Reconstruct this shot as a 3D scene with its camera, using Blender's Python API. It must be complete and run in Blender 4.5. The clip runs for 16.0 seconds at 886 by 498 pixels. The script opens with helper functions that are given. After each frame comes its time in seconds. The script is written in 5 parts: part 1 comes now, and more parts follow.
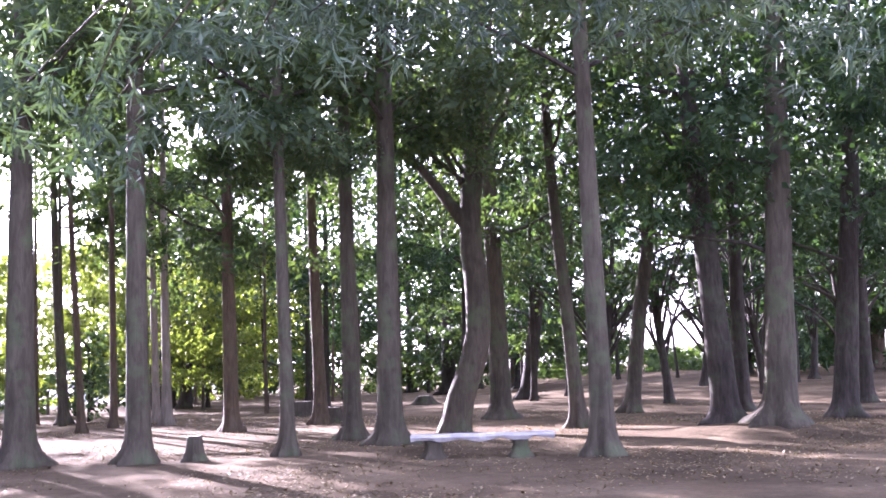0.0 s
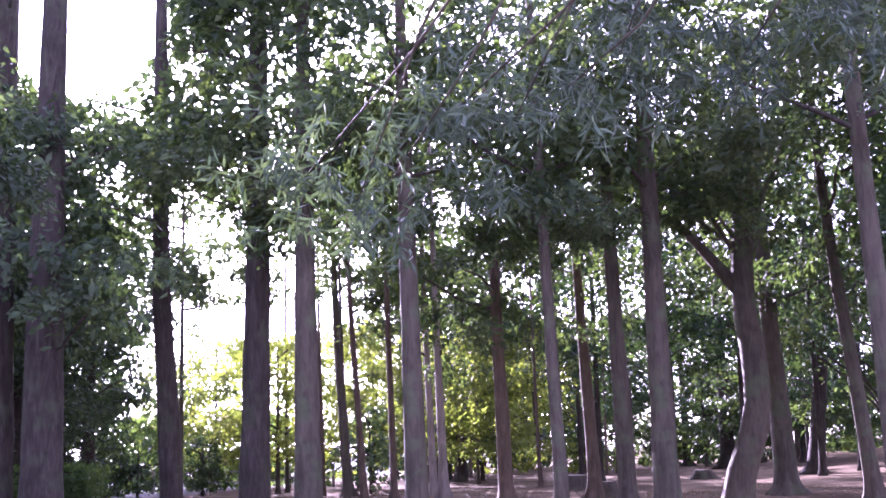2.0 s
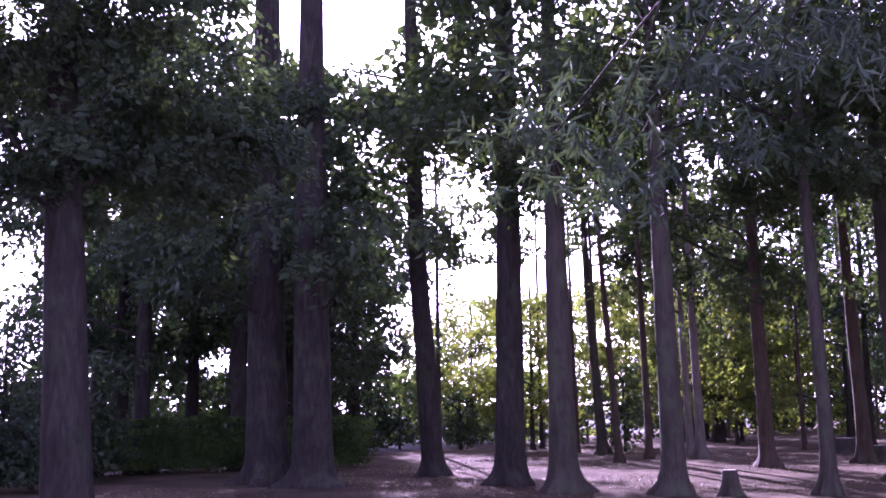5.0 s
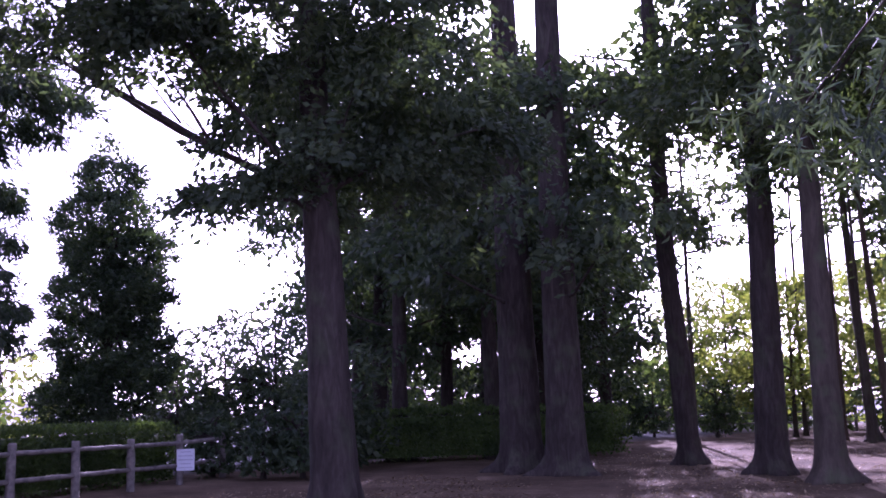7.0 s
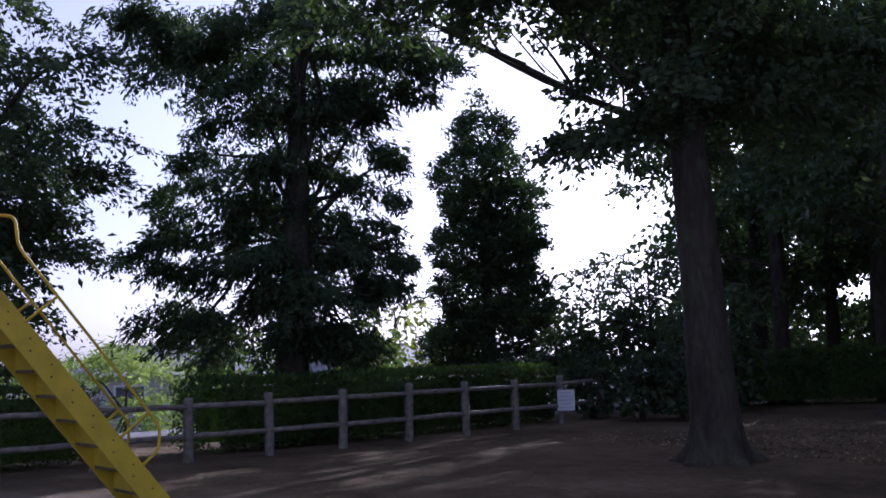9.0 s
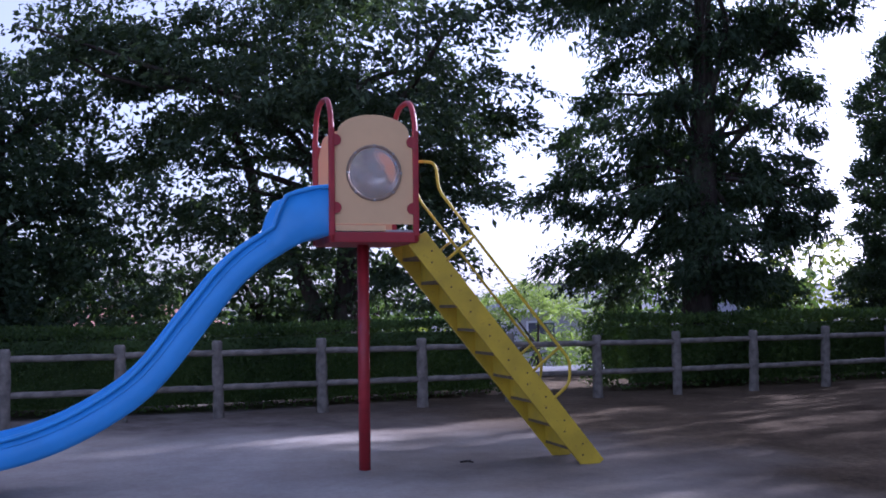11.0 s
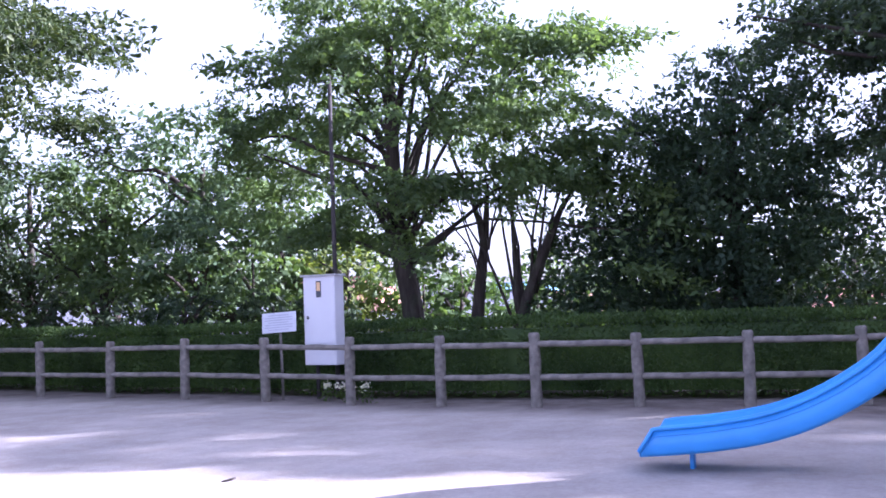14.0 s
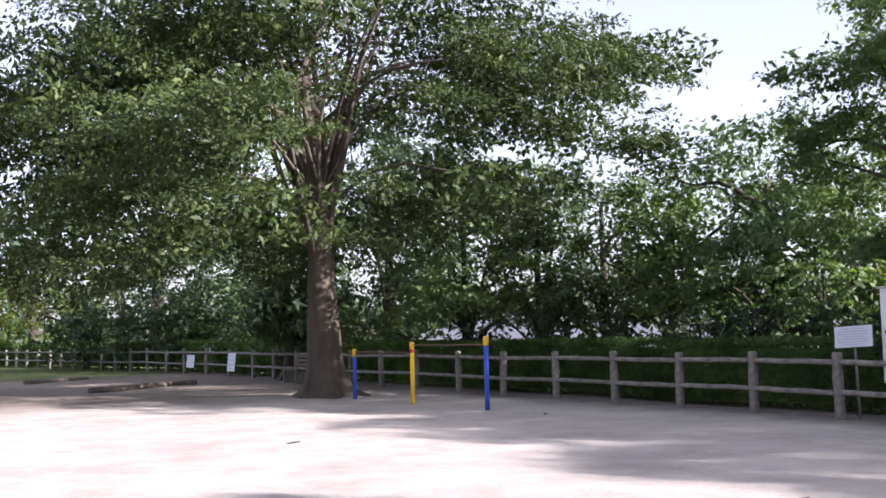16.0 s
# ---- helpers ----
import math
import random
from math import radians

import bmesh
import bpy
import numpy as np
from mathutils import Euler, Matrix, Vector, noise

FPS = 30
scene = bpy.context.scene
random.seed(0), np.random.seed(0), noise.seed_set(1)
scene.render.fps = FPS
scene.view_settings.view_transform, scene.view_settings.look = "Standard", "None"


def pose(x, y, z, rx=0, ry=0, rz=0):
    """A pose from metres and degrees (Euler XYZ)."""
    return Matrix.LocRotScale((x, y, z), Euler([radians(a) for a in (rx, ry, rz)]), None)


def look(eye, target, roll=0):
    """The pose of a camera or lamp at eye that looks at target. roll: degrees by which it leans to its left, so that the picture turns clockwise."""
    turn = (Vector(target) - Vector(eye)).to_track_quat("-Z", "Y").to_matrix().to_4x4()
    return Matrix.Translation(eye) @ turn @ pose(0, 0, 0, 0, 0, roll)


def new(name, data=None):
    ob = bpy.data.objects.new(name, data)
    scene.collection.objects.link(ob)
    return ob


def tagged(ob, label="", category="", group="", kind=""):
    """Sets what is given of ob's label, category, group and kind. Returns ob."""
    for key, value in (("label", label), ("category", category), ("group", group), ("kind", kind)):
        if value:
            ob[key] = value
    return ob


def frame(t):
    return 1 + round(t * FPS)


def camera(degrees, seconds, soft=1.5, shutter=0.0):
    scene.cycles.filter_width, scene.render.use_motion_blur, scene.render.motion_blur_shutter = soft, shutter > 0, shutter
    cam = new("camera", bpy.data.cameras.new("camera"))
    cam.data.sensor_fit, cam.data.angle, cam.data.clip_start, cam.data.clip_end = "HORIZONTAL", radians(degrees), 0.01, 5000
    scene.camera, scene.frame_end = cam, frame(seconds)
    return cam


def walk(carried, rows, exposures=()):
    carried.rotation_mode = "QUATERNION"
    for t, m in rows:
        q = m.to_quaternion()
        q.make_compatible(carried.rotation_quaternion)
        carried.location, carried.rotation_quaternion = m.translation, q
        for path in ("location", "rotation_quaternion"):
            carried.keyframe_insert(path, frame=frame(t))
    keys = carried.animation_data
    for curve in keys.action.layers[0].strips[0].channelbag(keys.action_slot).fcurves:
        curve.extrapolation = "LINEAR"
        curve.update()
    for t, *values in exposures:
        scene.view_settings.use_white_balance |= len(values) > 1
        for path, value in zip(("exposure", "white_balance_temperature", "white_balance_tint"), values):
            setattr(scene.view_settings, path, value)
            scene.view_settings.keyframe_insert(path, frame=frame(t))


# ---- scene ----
cam = camera(45.0, 16.0, 1.7)
PATH = [
    (0.0, pose(0, 0, 1.45, 96.40, 1.78, 0.20)),
    (0.5, pose(0, 0, 1.45, 97.42, 1.00, 0.53)),
    (1.0, pose(0, 0, 1.45, 100.29, 1.11, 4.68)),
    (1.5, pose(0, 0, 1.45, 101.05, 1.57, 10.20)),
    (2.0, pose(0, 0, 1.45, 100.69, 1.89, 14.57)),
    (2.5, pose(0, 0, 1.45, 101.35, 1.77, 16.29)),
    (3.0, pose(0, 0, 1.45, 100.17, 1.47, 18.70)),
    (3.2, pose(0, 0, 1.45, 99.63, 1.73, 19.81)),
    (5.3, pose(0, 0, 1.45, 98.80, 0.86, 30.27)),
    (5.5, pose(0, 0, 1.45, 98.94, 0.96, 32.11)),
    (6.0, pose(0, 0, 1.45, 99.11, 1.12, 35.40)),
    (6.5, pose(0, 0, 1.45, 98.73, 1.52, 38.74)),
    (7.0, pose(0, 0, 1.45, 98.40, 1.36, 41.19)),
    (7.5, pose(0, 0, 1.45, 97.91, 1.44, 44.92)),
    (8.0, pose(0, 0, 1.45, 97.34, 1.64, 49.13)),
    (8.5, pose(0, 0, 1.45, 96.70, 1.42, 54.94)),
    (9.0, pose(0, 0, 1.45, 95.85, 1.65, 60.99)),
    (9.5, pose(0, 0, 1.45, 95.45, 1.23, 67.03)),
    (9.7, pose(0, 0, 1.45, 94.66, 1.06, 70.25)),
    (11.8, pose(0, 0, 1.45, 92.90, 0.78, 89.22)),
    (12.0, pose(0, 0, 1.45, 92.65, 0.92, 91.76)),
    (12.5, pose(0, 0, 1.45, 92.36, 2.05, 99.15)),
    (13.0, pose(0, 0, 1.45, 92.72, 2.55, 106.25)),
    (13.5, pose(0, 0, 1.45, 92.90, 1.86, 112.62)),
    (14.0, pose(0, 0, 1.45, 92.93, 1.96, 120.49)),
    (14.5, pose(0, 0, 1.45, 92.37, 2.38, 129.90)),
    (15.0, pose(0, 0, 1.45, 93.25, 2.30, 135.81)),
    (15.5, pose(0, 0, 1.45, 94.15, 1.67, 144.07)),
    (16.0, pose(0, 0, 1.45, 94.44, 1.31, 150.13)),
]
EXPOSURES = [(0.0, 3.64, 5450, 43), (1.2, 3.85, 5300, 50), (2.5, 3.05, 5300, 76), (3.2, 2.8, 5300, 84), (5.5, 2.0, 5200, 80), (7.5, 1.84, 5200, 68), (8.5, 1.3, 5200, 48), (9.0, 0.66, 5100, 34), (9.7, 0.51, 5100, 29), (12.0, 1.98, 4800, 40), (14.0, 2.38, 5100, 40), (15.0, 2.0, 5500, 29), (16.0, 1.78, 5850, 25)]
walk(cam, PATH, EXPOSURES)

# ---- daylight: a low sun behind the trees and a bright hazy sky ----
SUN_AZ, SUN_EL = 33.5, 22.5
SUN_DIR = Vector((-math.sin(radians(SUN_AZ)) * math.cos(radians(SUN_EL)), math.cos(radians(SUN_AZ)) * math.cos(radians(SUN_EL)), math.sin(radians(SUN_EL))))
world = bpy.data.worlds.new("sky")
scene.world = world
world.use_nodes = True
wn = world.node_tree
sky = wn.nodes.new("ShaderNodeTexSky")
sky.sky_type, sky.sun_disc = "NISHITA", False
sky.sun_elevation, sky.sun_rotation = radians(SUN_EL), radians(-SUN_AZ)
sky.dust_density, sky.air_density = 2.0, 1.0
haze = wn.nodes.new("ShaderNodeHueSaturation")
haze.inputs["Saturation"].default_value = 0.35
wn.links.new(sky.outputs[0], haze.inputs["Color"])
wn.links.new(haze.outputs[0], wn.nodes["Background"].inputs[0])
wn.nodes["Background"].inputs[1].default_value = 0.095
sun = new("sun", bpy.data.lights.new("sun", "SUN"))
sun.data.energy, sun.data.angle, sun.data.color = 5.0, radians(0.6), (1.0, 0.93, 0.82)
sun.matrix_world = look((0, 0, 60), Vector((0, 0, 60)) - SUN_DIR)


# ---- materials ----
def base_mat(name, rough=0.7, metal=0.0, spec=0.5):
    m = bpy.data.materials.new(name)
    m.use_nodes = True
    b = m.node_tree.nodes["Principled BSDF"]
    b.inputs["Roughness"].default_value, b.inputs["Metallic"].default_value = rough, metal
    b.inputs["Specular IOR Level"].default_value = spec
    return m, m.node_tree, b


def ramp(nt, src, stops):
    r = nt.nodes.new("ShaderNodeValToRGB")
    while len(r.color_ramp.elements) < len(stops):
        r.color_ramp.elements.new(0.5)
    for e, (p, c) in zip(r.color_ramp.elements, stops):
        e.position, e.color = p, (*c, 1)
    nt.links.new(src, r.inputs[0])
    return r.outputs[0]


def tex_noise(nt, scale, detail=5, stretch=None, rough=0.55, dist=0.0):
    co = nt.nodes.new("ShaderNodeTexCoord")
    src = co.outputs["Object"]
    if stretch:
        mp = nt.nodes.new("ShaderNodeMapping")
        mp.inputs["Scale"].default_value = stretch
        nt.links.new(src, mp.inputs[0])
        src = mp.outputs[0]
    n = nt.nodes.new("ShaderNodeTexNoise")
    n.inputs["Scale"].default_value, n.inputs["Detail"].default_value = scale, detail
    n.inputs["Roughness"].default_value, n.inputs["Distortion"].default_value = rough, dist
    nt.links.new(src, n.inputs["Vector"])
    return n.outputs["Fac"]


def mix(nt, kind, fac, a, b):
    x = nt.nodes.new("ShaderNodeMix")
    x.data_type, x.blend_type = "RGBA", kind
    for sock, val in ((x.inputs[0], fac), (x.inputs[6], a), (x.inputs[7], b)):
        if isinstance(val, (int, float)):
            sock.default_value = val
        elif isinstance(val, tuple):
            sock.default_value = (*val, 1)
        else:
            nt.links.new(val, sock)
    return x.outputs[2]


def bump(nt, b, h, strength, dist=0.02):
    n = nt.nodes.new("ShaderNodeBump")
    n.inputs["Strength"].default_value, n.inputs["Distance"].default_value = strength, dist
    nt.links.new(h, n.inputs["Height"])
    nt.links.new(n.outputs[0], b.inputs["Normal"])


def bark_mat(name, dark, mid, light, moss=0.0):
    m, nt, b = base_mat(name, 0.9, 0, 0.2)
    streak = tex_noise(nt, 2.6, 6, (4, 4, 0.8), 0.62, 0.8)
    blot = tex_noise(nt, 1.3, 4)
    col = ramp(nt, streak, ((0.22, dark), (0.5, mid), (0.82, light)))
    col = mix(nt, "MULTIPLY", 0.6, col, ramp(nt, blot, ((0.3, (0.6, 0.58, 0.55)), (0.7, (1.15, 1.1, 1.05)))))
    if moss:
        g = nt.nodes.new("ShaderNodeMath")
        g.operation, g.use_clamp = "MULTIPLY", True
        nt.links.new(ramp(nt, tex_noise(nt, 2.2, 5), ((0.5, (0, 0, 0)), (0.68, (1, 1, 1)))), g.inputs[0])
        g.inputs[1].default_value = moss
        col = mix(nt, "MIX", g.outputs[0], col, (0.09, 0.12, 0.06))
    nt.links.new(col, b.inputs["Base Color"])
    bump(nt, b, streak, 0.4, 0.04)
    return m


def leaf_mat(name, c1, c2, c3, trans=0.35, rough=0.55, vary=0.5):
    m, nt, b = base_mat(name, rough, 0, 0.22)
    g = nt.nodes.new("ShaderNodeNewGeometry")
    info = nt.nodes.new("ShaderNodeObjectInfo")
    c1, c3 = (tuple(m0 + (e - m0) * vary for e, m0 in zip(c, c2)) for c in (c1, c3))
    col = ramp(nt, g.outputs["Random Per Island"], ((0.0, c1), (0.55, c2), (1.0, c3)))
    patch = tex_noise(nt, 0.9, 3)
    col = mix(nt, "MULTIPLY", 0.85, col, ramp(nt, patch, ((0.34, (0.55, 0.6, 0.58)), (0.66, (1.5, 1.45, 1.25)))))
    col = mix(nt, "MULTIPLY", 0.5, col, ramp(nt, info.outputs["Random"], ((0, (0.75, 0.85, 0.8)), (1, (1.15, 1.05, 0.9)))))
    nt.links.new(col, b.inputs["Base Color"])
    t = nt.nodes.new("ShaderNodeBsdfTranslucent")
    nt.links.new(mix(nt, "MULTIPLY", 1.0, col, (1.7, 1.8, 0.7)), t.inputs[0])
    sh = nt.nodes.new("ShaderNodeMixShader")
    sh.inputs[0].default_value = trans
    nt.links.new(b.outputs[0], sh.inputs[1])
    nt.links.new(t.outputs[0], sh.inputs[2])
    nt.links.new(sh.outputs[0], nt.nodes["Material Output"].inputs[0])
    return m


def paint(name, col, rough=0.45, wear=(0.75, 1.1), scale=3.0, bumpy=0.05, dirt=None):
    m, nt, b = base_mat(name, rough)
    n = tex_noise(nt, scale, 6)
    c = mix(nt, "MULTIPLY", 1.0, col, ramp(nt, n, ((0.3, (wear[0],) * 3), (0.7, (wear[1],) * 3))))
    if dirt:
        d = ramp(nt, tex_noise(nt, scale * 4, 6, None, 0.7), ((0.56, (0, 0, 0)), (0.72, (1, 1, 1))))
        c = mix(nt, "MIX", d, c, dirt)
    nt.links.new(c, b.inputs["Base Color"])
    nt.links.new(ramp(nt, n, ((0.2, (rough - 0.1,) * 3), (0.8, (rough + 0.15,) * 3))), b.inputs["Roughness"])
    bump(nt, b, tex_noise(nt, scale * 20, 3), bumpy, 0.005)
    return m


M_BARK = bark_mat("cedar_bark", (0.042, 0.035, 0.026), (0.077, 0.066, 0.05), (0.122, 0.106, 0.083), 0.6)
M_BARK_RED = bark_mat("red_brown_bark", (0.048, 0.035, 0.025), (0.1, 0.075, 0.054), (0.165, 0.128, 0.095), 0.2)
M_BARK_PALE = bark_mat("pale_bark", (0.12, 0.1, 0.085), (0.24, 0.21, 0.18), (0.36, 0.33, 0.29), 0.3)
M_BARK_DARK = bark_mat("dark_bark", (0.02, 0.017, 0.015), (0.05, 0.042, 0.036), (0.1, 0.085, 0.075), 0.3)
M_BARK_GREY = bark_mat("grey_bark", (0.055, 0.044, 0.036), (0.085, 0.07, 0.057), (0.125, 0.105, 0.088), 0.25)
M_CUT = paint("cut_wood", (0.42, 0.34, 0.27), 0.8, (0.6, 1.15), 6)
M_LEAF_FOREST = leaf_mat("forest_leaves", (0.028, 0.048, 0.028), (0.048, 0.075, 0.038), (0.082, 0.105, 0.05), 0.3)
# lit copy of the woodland leaves: the sunlight is in the brighter colour
M_LEAF_SUNNY = leaf_mat("sunlit_leaves", (0.065, 0.095, 0.03), (0.115, 0.145, 0.045), (0.18, 0.2, 0.065), 0.45)
M_LEAF_OAK = leaf_mat("narrow_oak_leaves", (0.034, 0.06, 0.048), (0.056, 0.09, 0.07), (0.1, 0.137, 0.108), 0.12, 0.45)
M_LEAF_ZELKOVA = leaf_mat("zelkova_leaves", (0.018, 0.034, 0.012), (0.033, 0.053, 0.018), (0.08, 0.098, 0.034), 0.2, vary=0.65)
M_LEAF_CHERRY = leaf_mat("cherry_leaves", (0.058, 0.098, 0.05), (0.084, 0.134, 0.058), (0.125, 0.175, 0.07), 0.3)
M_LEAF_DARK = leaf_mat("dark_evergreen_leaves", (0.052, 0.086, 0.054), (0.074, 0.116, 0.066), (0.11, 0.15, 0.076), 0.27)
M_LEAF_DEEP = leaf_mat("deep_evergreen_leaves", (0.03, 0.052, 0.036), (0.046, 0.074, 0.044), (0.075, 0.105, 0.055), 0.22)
# shaded copy of the forest leaves: the shade is in the darker colour
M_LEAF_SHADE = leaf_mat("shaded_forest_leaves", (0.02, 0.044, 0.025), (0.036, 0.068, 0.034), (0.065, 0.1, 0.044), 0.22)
M_LEAF_HEDGE = leaf_mat("hedge_leaves", (0.045, 0.078, 0.03), (0.066, 0.11, 0.038), (0.105, 0.15, 0.05), 0.35)
M_LEAF_WILLOW = leaf_mat("pale_willow_leaves", (0.1, 0.15, 0.06), (0.16, 0.21, 0.09), (0.22, 0.27, 0.13), 0.4)
M_LITTER = leaf_mat("dry_leaves", (0.09, 0.055, 0.03), (0.2, 0.14, 0.085), (0.38, 0.31, 0.23), 0.1, 0.6, 1.0)
M_CONCRETE = paint("weathered_log_concrete", (0.225, 0.205, 0.178), 0.9, (0.5, 1.25), 11, 0.9, (0.1, 0.105, 0.08))
M_BLUE = paint("blue_chute_plastic", (0.07, 0.35, 0.86), 0.35, (0.85, 1.08), 2)
M_RED = paint("red_paint", (0.35, 0.025, 0.032), 0.45, (0.75, 1.1), 5)
M_YELLOW = paint("yellow_paint", (0.62, 0.45, 0.02), 0.5, (0.75, 1.08), 5, 0.05, (0.4, 0.27, 0.03))
M_TREAD = paint("brown_tread", (0.17, 0.125, 0.07), 0.75, (0.5, 1.2), 8)
M_CREAM = paint("cream_panel", (0.76, 0.51, 0.26), 0.5, (0.92, 1.05), 2)
# warm copy of the cream panel with the sun's glow in its colour
M_CREAM_SUNLIT = paint("sunlit_cream_panel", (0.66, 0.34, 0.18), 0.5, (0.9, 1.05), 2)
M_RING = paint("brown_gasket", (0.3, 0.22, 0.16), 0.4, (0.6, 1.2), 14)
M_STEEL = paint("galvanised_steel", (0.4, 0.4, 0.41), 0.4, (0.7, 1.1), 8)
M_WHITE = paint("white_enamel", (0.72, 0.72, 0.76), 0.45, (0.92, 1.03), 1.5)
M_NOTICE = paint("notice_sheet", (0.62, 0.64, 0.7), 0.5, (0.94, 1.03), 3)
M_INK = paint("grey_print", (0.46, 0.47, 0.55), 0.6)
M_RUST = paint("rusty_steel", (0.13, 0.075, 0.055), 0.7, (0.6, 1.2), 12)
M_BAR_BLUE = paint("blue_post_paint", (0.03, 0.07, 0.42), 0.5, (0.8, 1.1), 6)
M_BAR_YELLOW = paint("yellow_post_paint", (0.8, 0.5, 0.02), 0.5, (0.85, 1.08), 6)
M_DARK = paint("dark_metal", (0.035, 0.03, 0.028), 0.75)
M_PETAL = leaf_mat("white_petals", (0.75, 0.72, 0.75), (0.82, 0.8, 0.82), (0.88, 0.86, 0.85), 0.3)
M_WOOD = paint("old_wood", (0.12, 0.095, 0.075), 0.85, (0.5, 1.2), 5, 0.3)
M_BENCH = paint("bleached_plank", (0.56, 0.53, 0.55), 0.8, (0.75, 1.12), 6, 0.3)
M_STONE = paint("kerb_stone", (0.4, 0.38, 0.35), 0.85, (0.7, 1.1), 4, 0.3)
M_WALL_A = paint("pale_house_wall", (0.55, 0.5, 0.46), 0.85, (0.9, 1.05), 1)
M_WALL_B = paint("grey_house_wall", (0.45, 0.44, 0.46), 0.85, (0.9, 1.05), 1)
M_ROOF_RED = paint("red_roof_tiles", (0.42, 0.2, 0.15), 0.7, (0.7, 1.15), 6)
M_ROOF_GREY = paint("grey_roof_tiles", (0.17, 0.175, 0.2), 0.7, (0.8, 1.1), 6)
M_ROOF_BLUE = paint("blue_sheet_roof", (0.2, 0.42, 0.6), 0.5, (0.85, 1.05), 4)
M_GLASS_DARK = base_mat("window_glass", 0.1)[0]
M_GLASS_DARK.node_tree.nodes["Principled BSDF"].inputs["Base Color"].default_value = (0.06, 0.07, 0.09, 1)
M_DOME, _nt, _b = base_mat("clear_bubble_plastic", 0.16)
_b.inputs["Base Color"].default_value = (0.86, 0.82, 0.8, 1)
_b.inputs["Transmission Weight"].default_value, _b.inputs["IOR"].default_value = 0.84, 1.3


def ground_mat():
    m, nt, b = base_mat("park_ground", 1.0, 0, 0.02)
    co = nt.nodes.new("ShaderNodeTexCoord")
    sep = nt.nodes.new("ShaderNodeSeparateXYZ")
    nt.links.new(co.outputs["Object"], sep.inputs[0])
    # packed sand of the playground
    sand = ramp(nt, tex_noise(nt, 0.6, 6), ((0.3, (0.4, 0.372, 0.342)), (0.7, (0.52, 0.487, 0.446))))
    sand = mix(nt, "MULTIPLY", 0.55, sand, ramp(nt, tex_noise(nt, 1.7, 6, None, 0.7), ((0.36, (0.74, 0.69, 0.64)), (0.64, (1.08, 1.07, 1.06)))))
    sand = mix(nt, "MULTIPLY", 0.5, sand, ramp(nt, tex_noise(nt, 22, 5, None, 0.75), ((0.3, (0.72, 0.7, 0.68)), (0.7, (1.12, 1.1, 1.08)))))
    # bare dark soil along the foot of the fence
    foot = nt.nodes.new("ShaderNodeMath")
    foot.operation = "MULTIPLY_ADD"
    nt.links.new(tex_noise(nt, 0.9, 5), foot.inputs[0])
    foot.inputs[1].default_value = 1.6
    nt.links.new(sep.outputs["X"], foot.inputs[2])
    strip = nt.nodes.new("ShaderNodeMapRange")
    strip.inputs["From Min"].default_value, strip.inputs["From Max"].default_value = -11.2, -12.6
    nt.links.new(foot.outputs[0], strip.inputs["Value"])
    dull = ramp(nt, tex_noise(nt, 2.1, 6, None, 0.7), ((0.3, (0.13, 0.11, 0.095)), (0.7, (0.27, 0.238, 0.21))))
    sand = mix(nt, "MIX", strip.outputs[0], sand, dull)
    # woodland soil with trodden and leafy patches
    soil = ramp(nt, tex_noise(nt, 0.45, 5), ((0.3, (0.08, 0.064, 0.046)), (0.55, (0.142, 0.115, 0.083)), (0.75, (0.225, 0.185, 0.136))))
    soil = mix(nt, "MULTIPLY", 0.6, soil, ramp(nt, tex_noise(nt, 3.0, 6, None, 0.75), ((0.34, (0.55, 0.5, 0.46)), (0.66, (1.2, 1.17, 1.1)))))
    soil = mix(nt, "MULTIPLY", 0.8, soil, ramp(nt, tex_noise(nt, 14, 6, None, 0.8), ((0.3, (0.5, 0.46, 0.42)), (0.7, (1.25, 1.2, 1.12)))))
    wob = nt.nodes.new("ShaderNodeMath")
    wob.operation = "MULTIPLY_ADD"
    nt.links.new(tex_noise(nt, 0.25, 4), wob.inputs[0])
    wob.inputs[1].default_value = 7.0
    slant = nt.nodes.new("ShaderNodeMath")
    slant.operation = "MULTIPLY_ADD"
    nt.links.new(sep.outputs["X"], slant.inputs[0])
    slant.inputs[1].default_value = -0.3
    nt.links.new(sep.outputs["Y"], slant.inputs[2])
    nt.links.new(slant.outputs[0], wob.inputs[2])
    edge = nt.nodes.new("ShaderNodeMapRange")
    edge.inputs["From Min"].default_value, edge.inputs["From Max"].default_value = 6.5, 10.5
    nt.links.new(wob.outputs[0], edge.inputs["Value"])
    col = mix(nt, "MIX", edge.outputs[0], sand, soil)
    # rough grass beyond the hedge and along the far fence
    far = nt.nodes.new("ShaderNodeMapRange")
    far.inputs["From Min"].default_value, far.inputs["From Max"].default_value = -44.0, -50.0
    wob2 = nt.nodes.new("ShaderNodeMath")
    wob2.operation = "MULTIPLY_ADD"
    nt.links.new(tex_noise(nt, 0.2, 4), wob2.inputs[0])
    wob2.inputs[1].default_value = -8.0
    nt.links.new(sep.outputs["Y"], wob2.inputs[2])
    nt.links.new(wob2.outputs[0], far.inputs["Value"])
    # brown soil under and past the zelkova, darkened to stand in for its shade
    under = nt.nodes.new("ShaderNodeMapRange")
    under.inputs["From Min"].default_value, under.inputs["From Max"].default_value = -26.0, -30.0
    nt.links.new(wob2.outputs[0], under.inputs["Value"])
    dirt = ramp(nt, tex_noise(nt, 1.1, 6, None, 0.7), ((0.3, (0.15, 0.125, 0.1)), (0.7, (0.27, 0.235, 0.2))))
    col = mix(nt, "MIX", under.outputs[0], col, dirt)
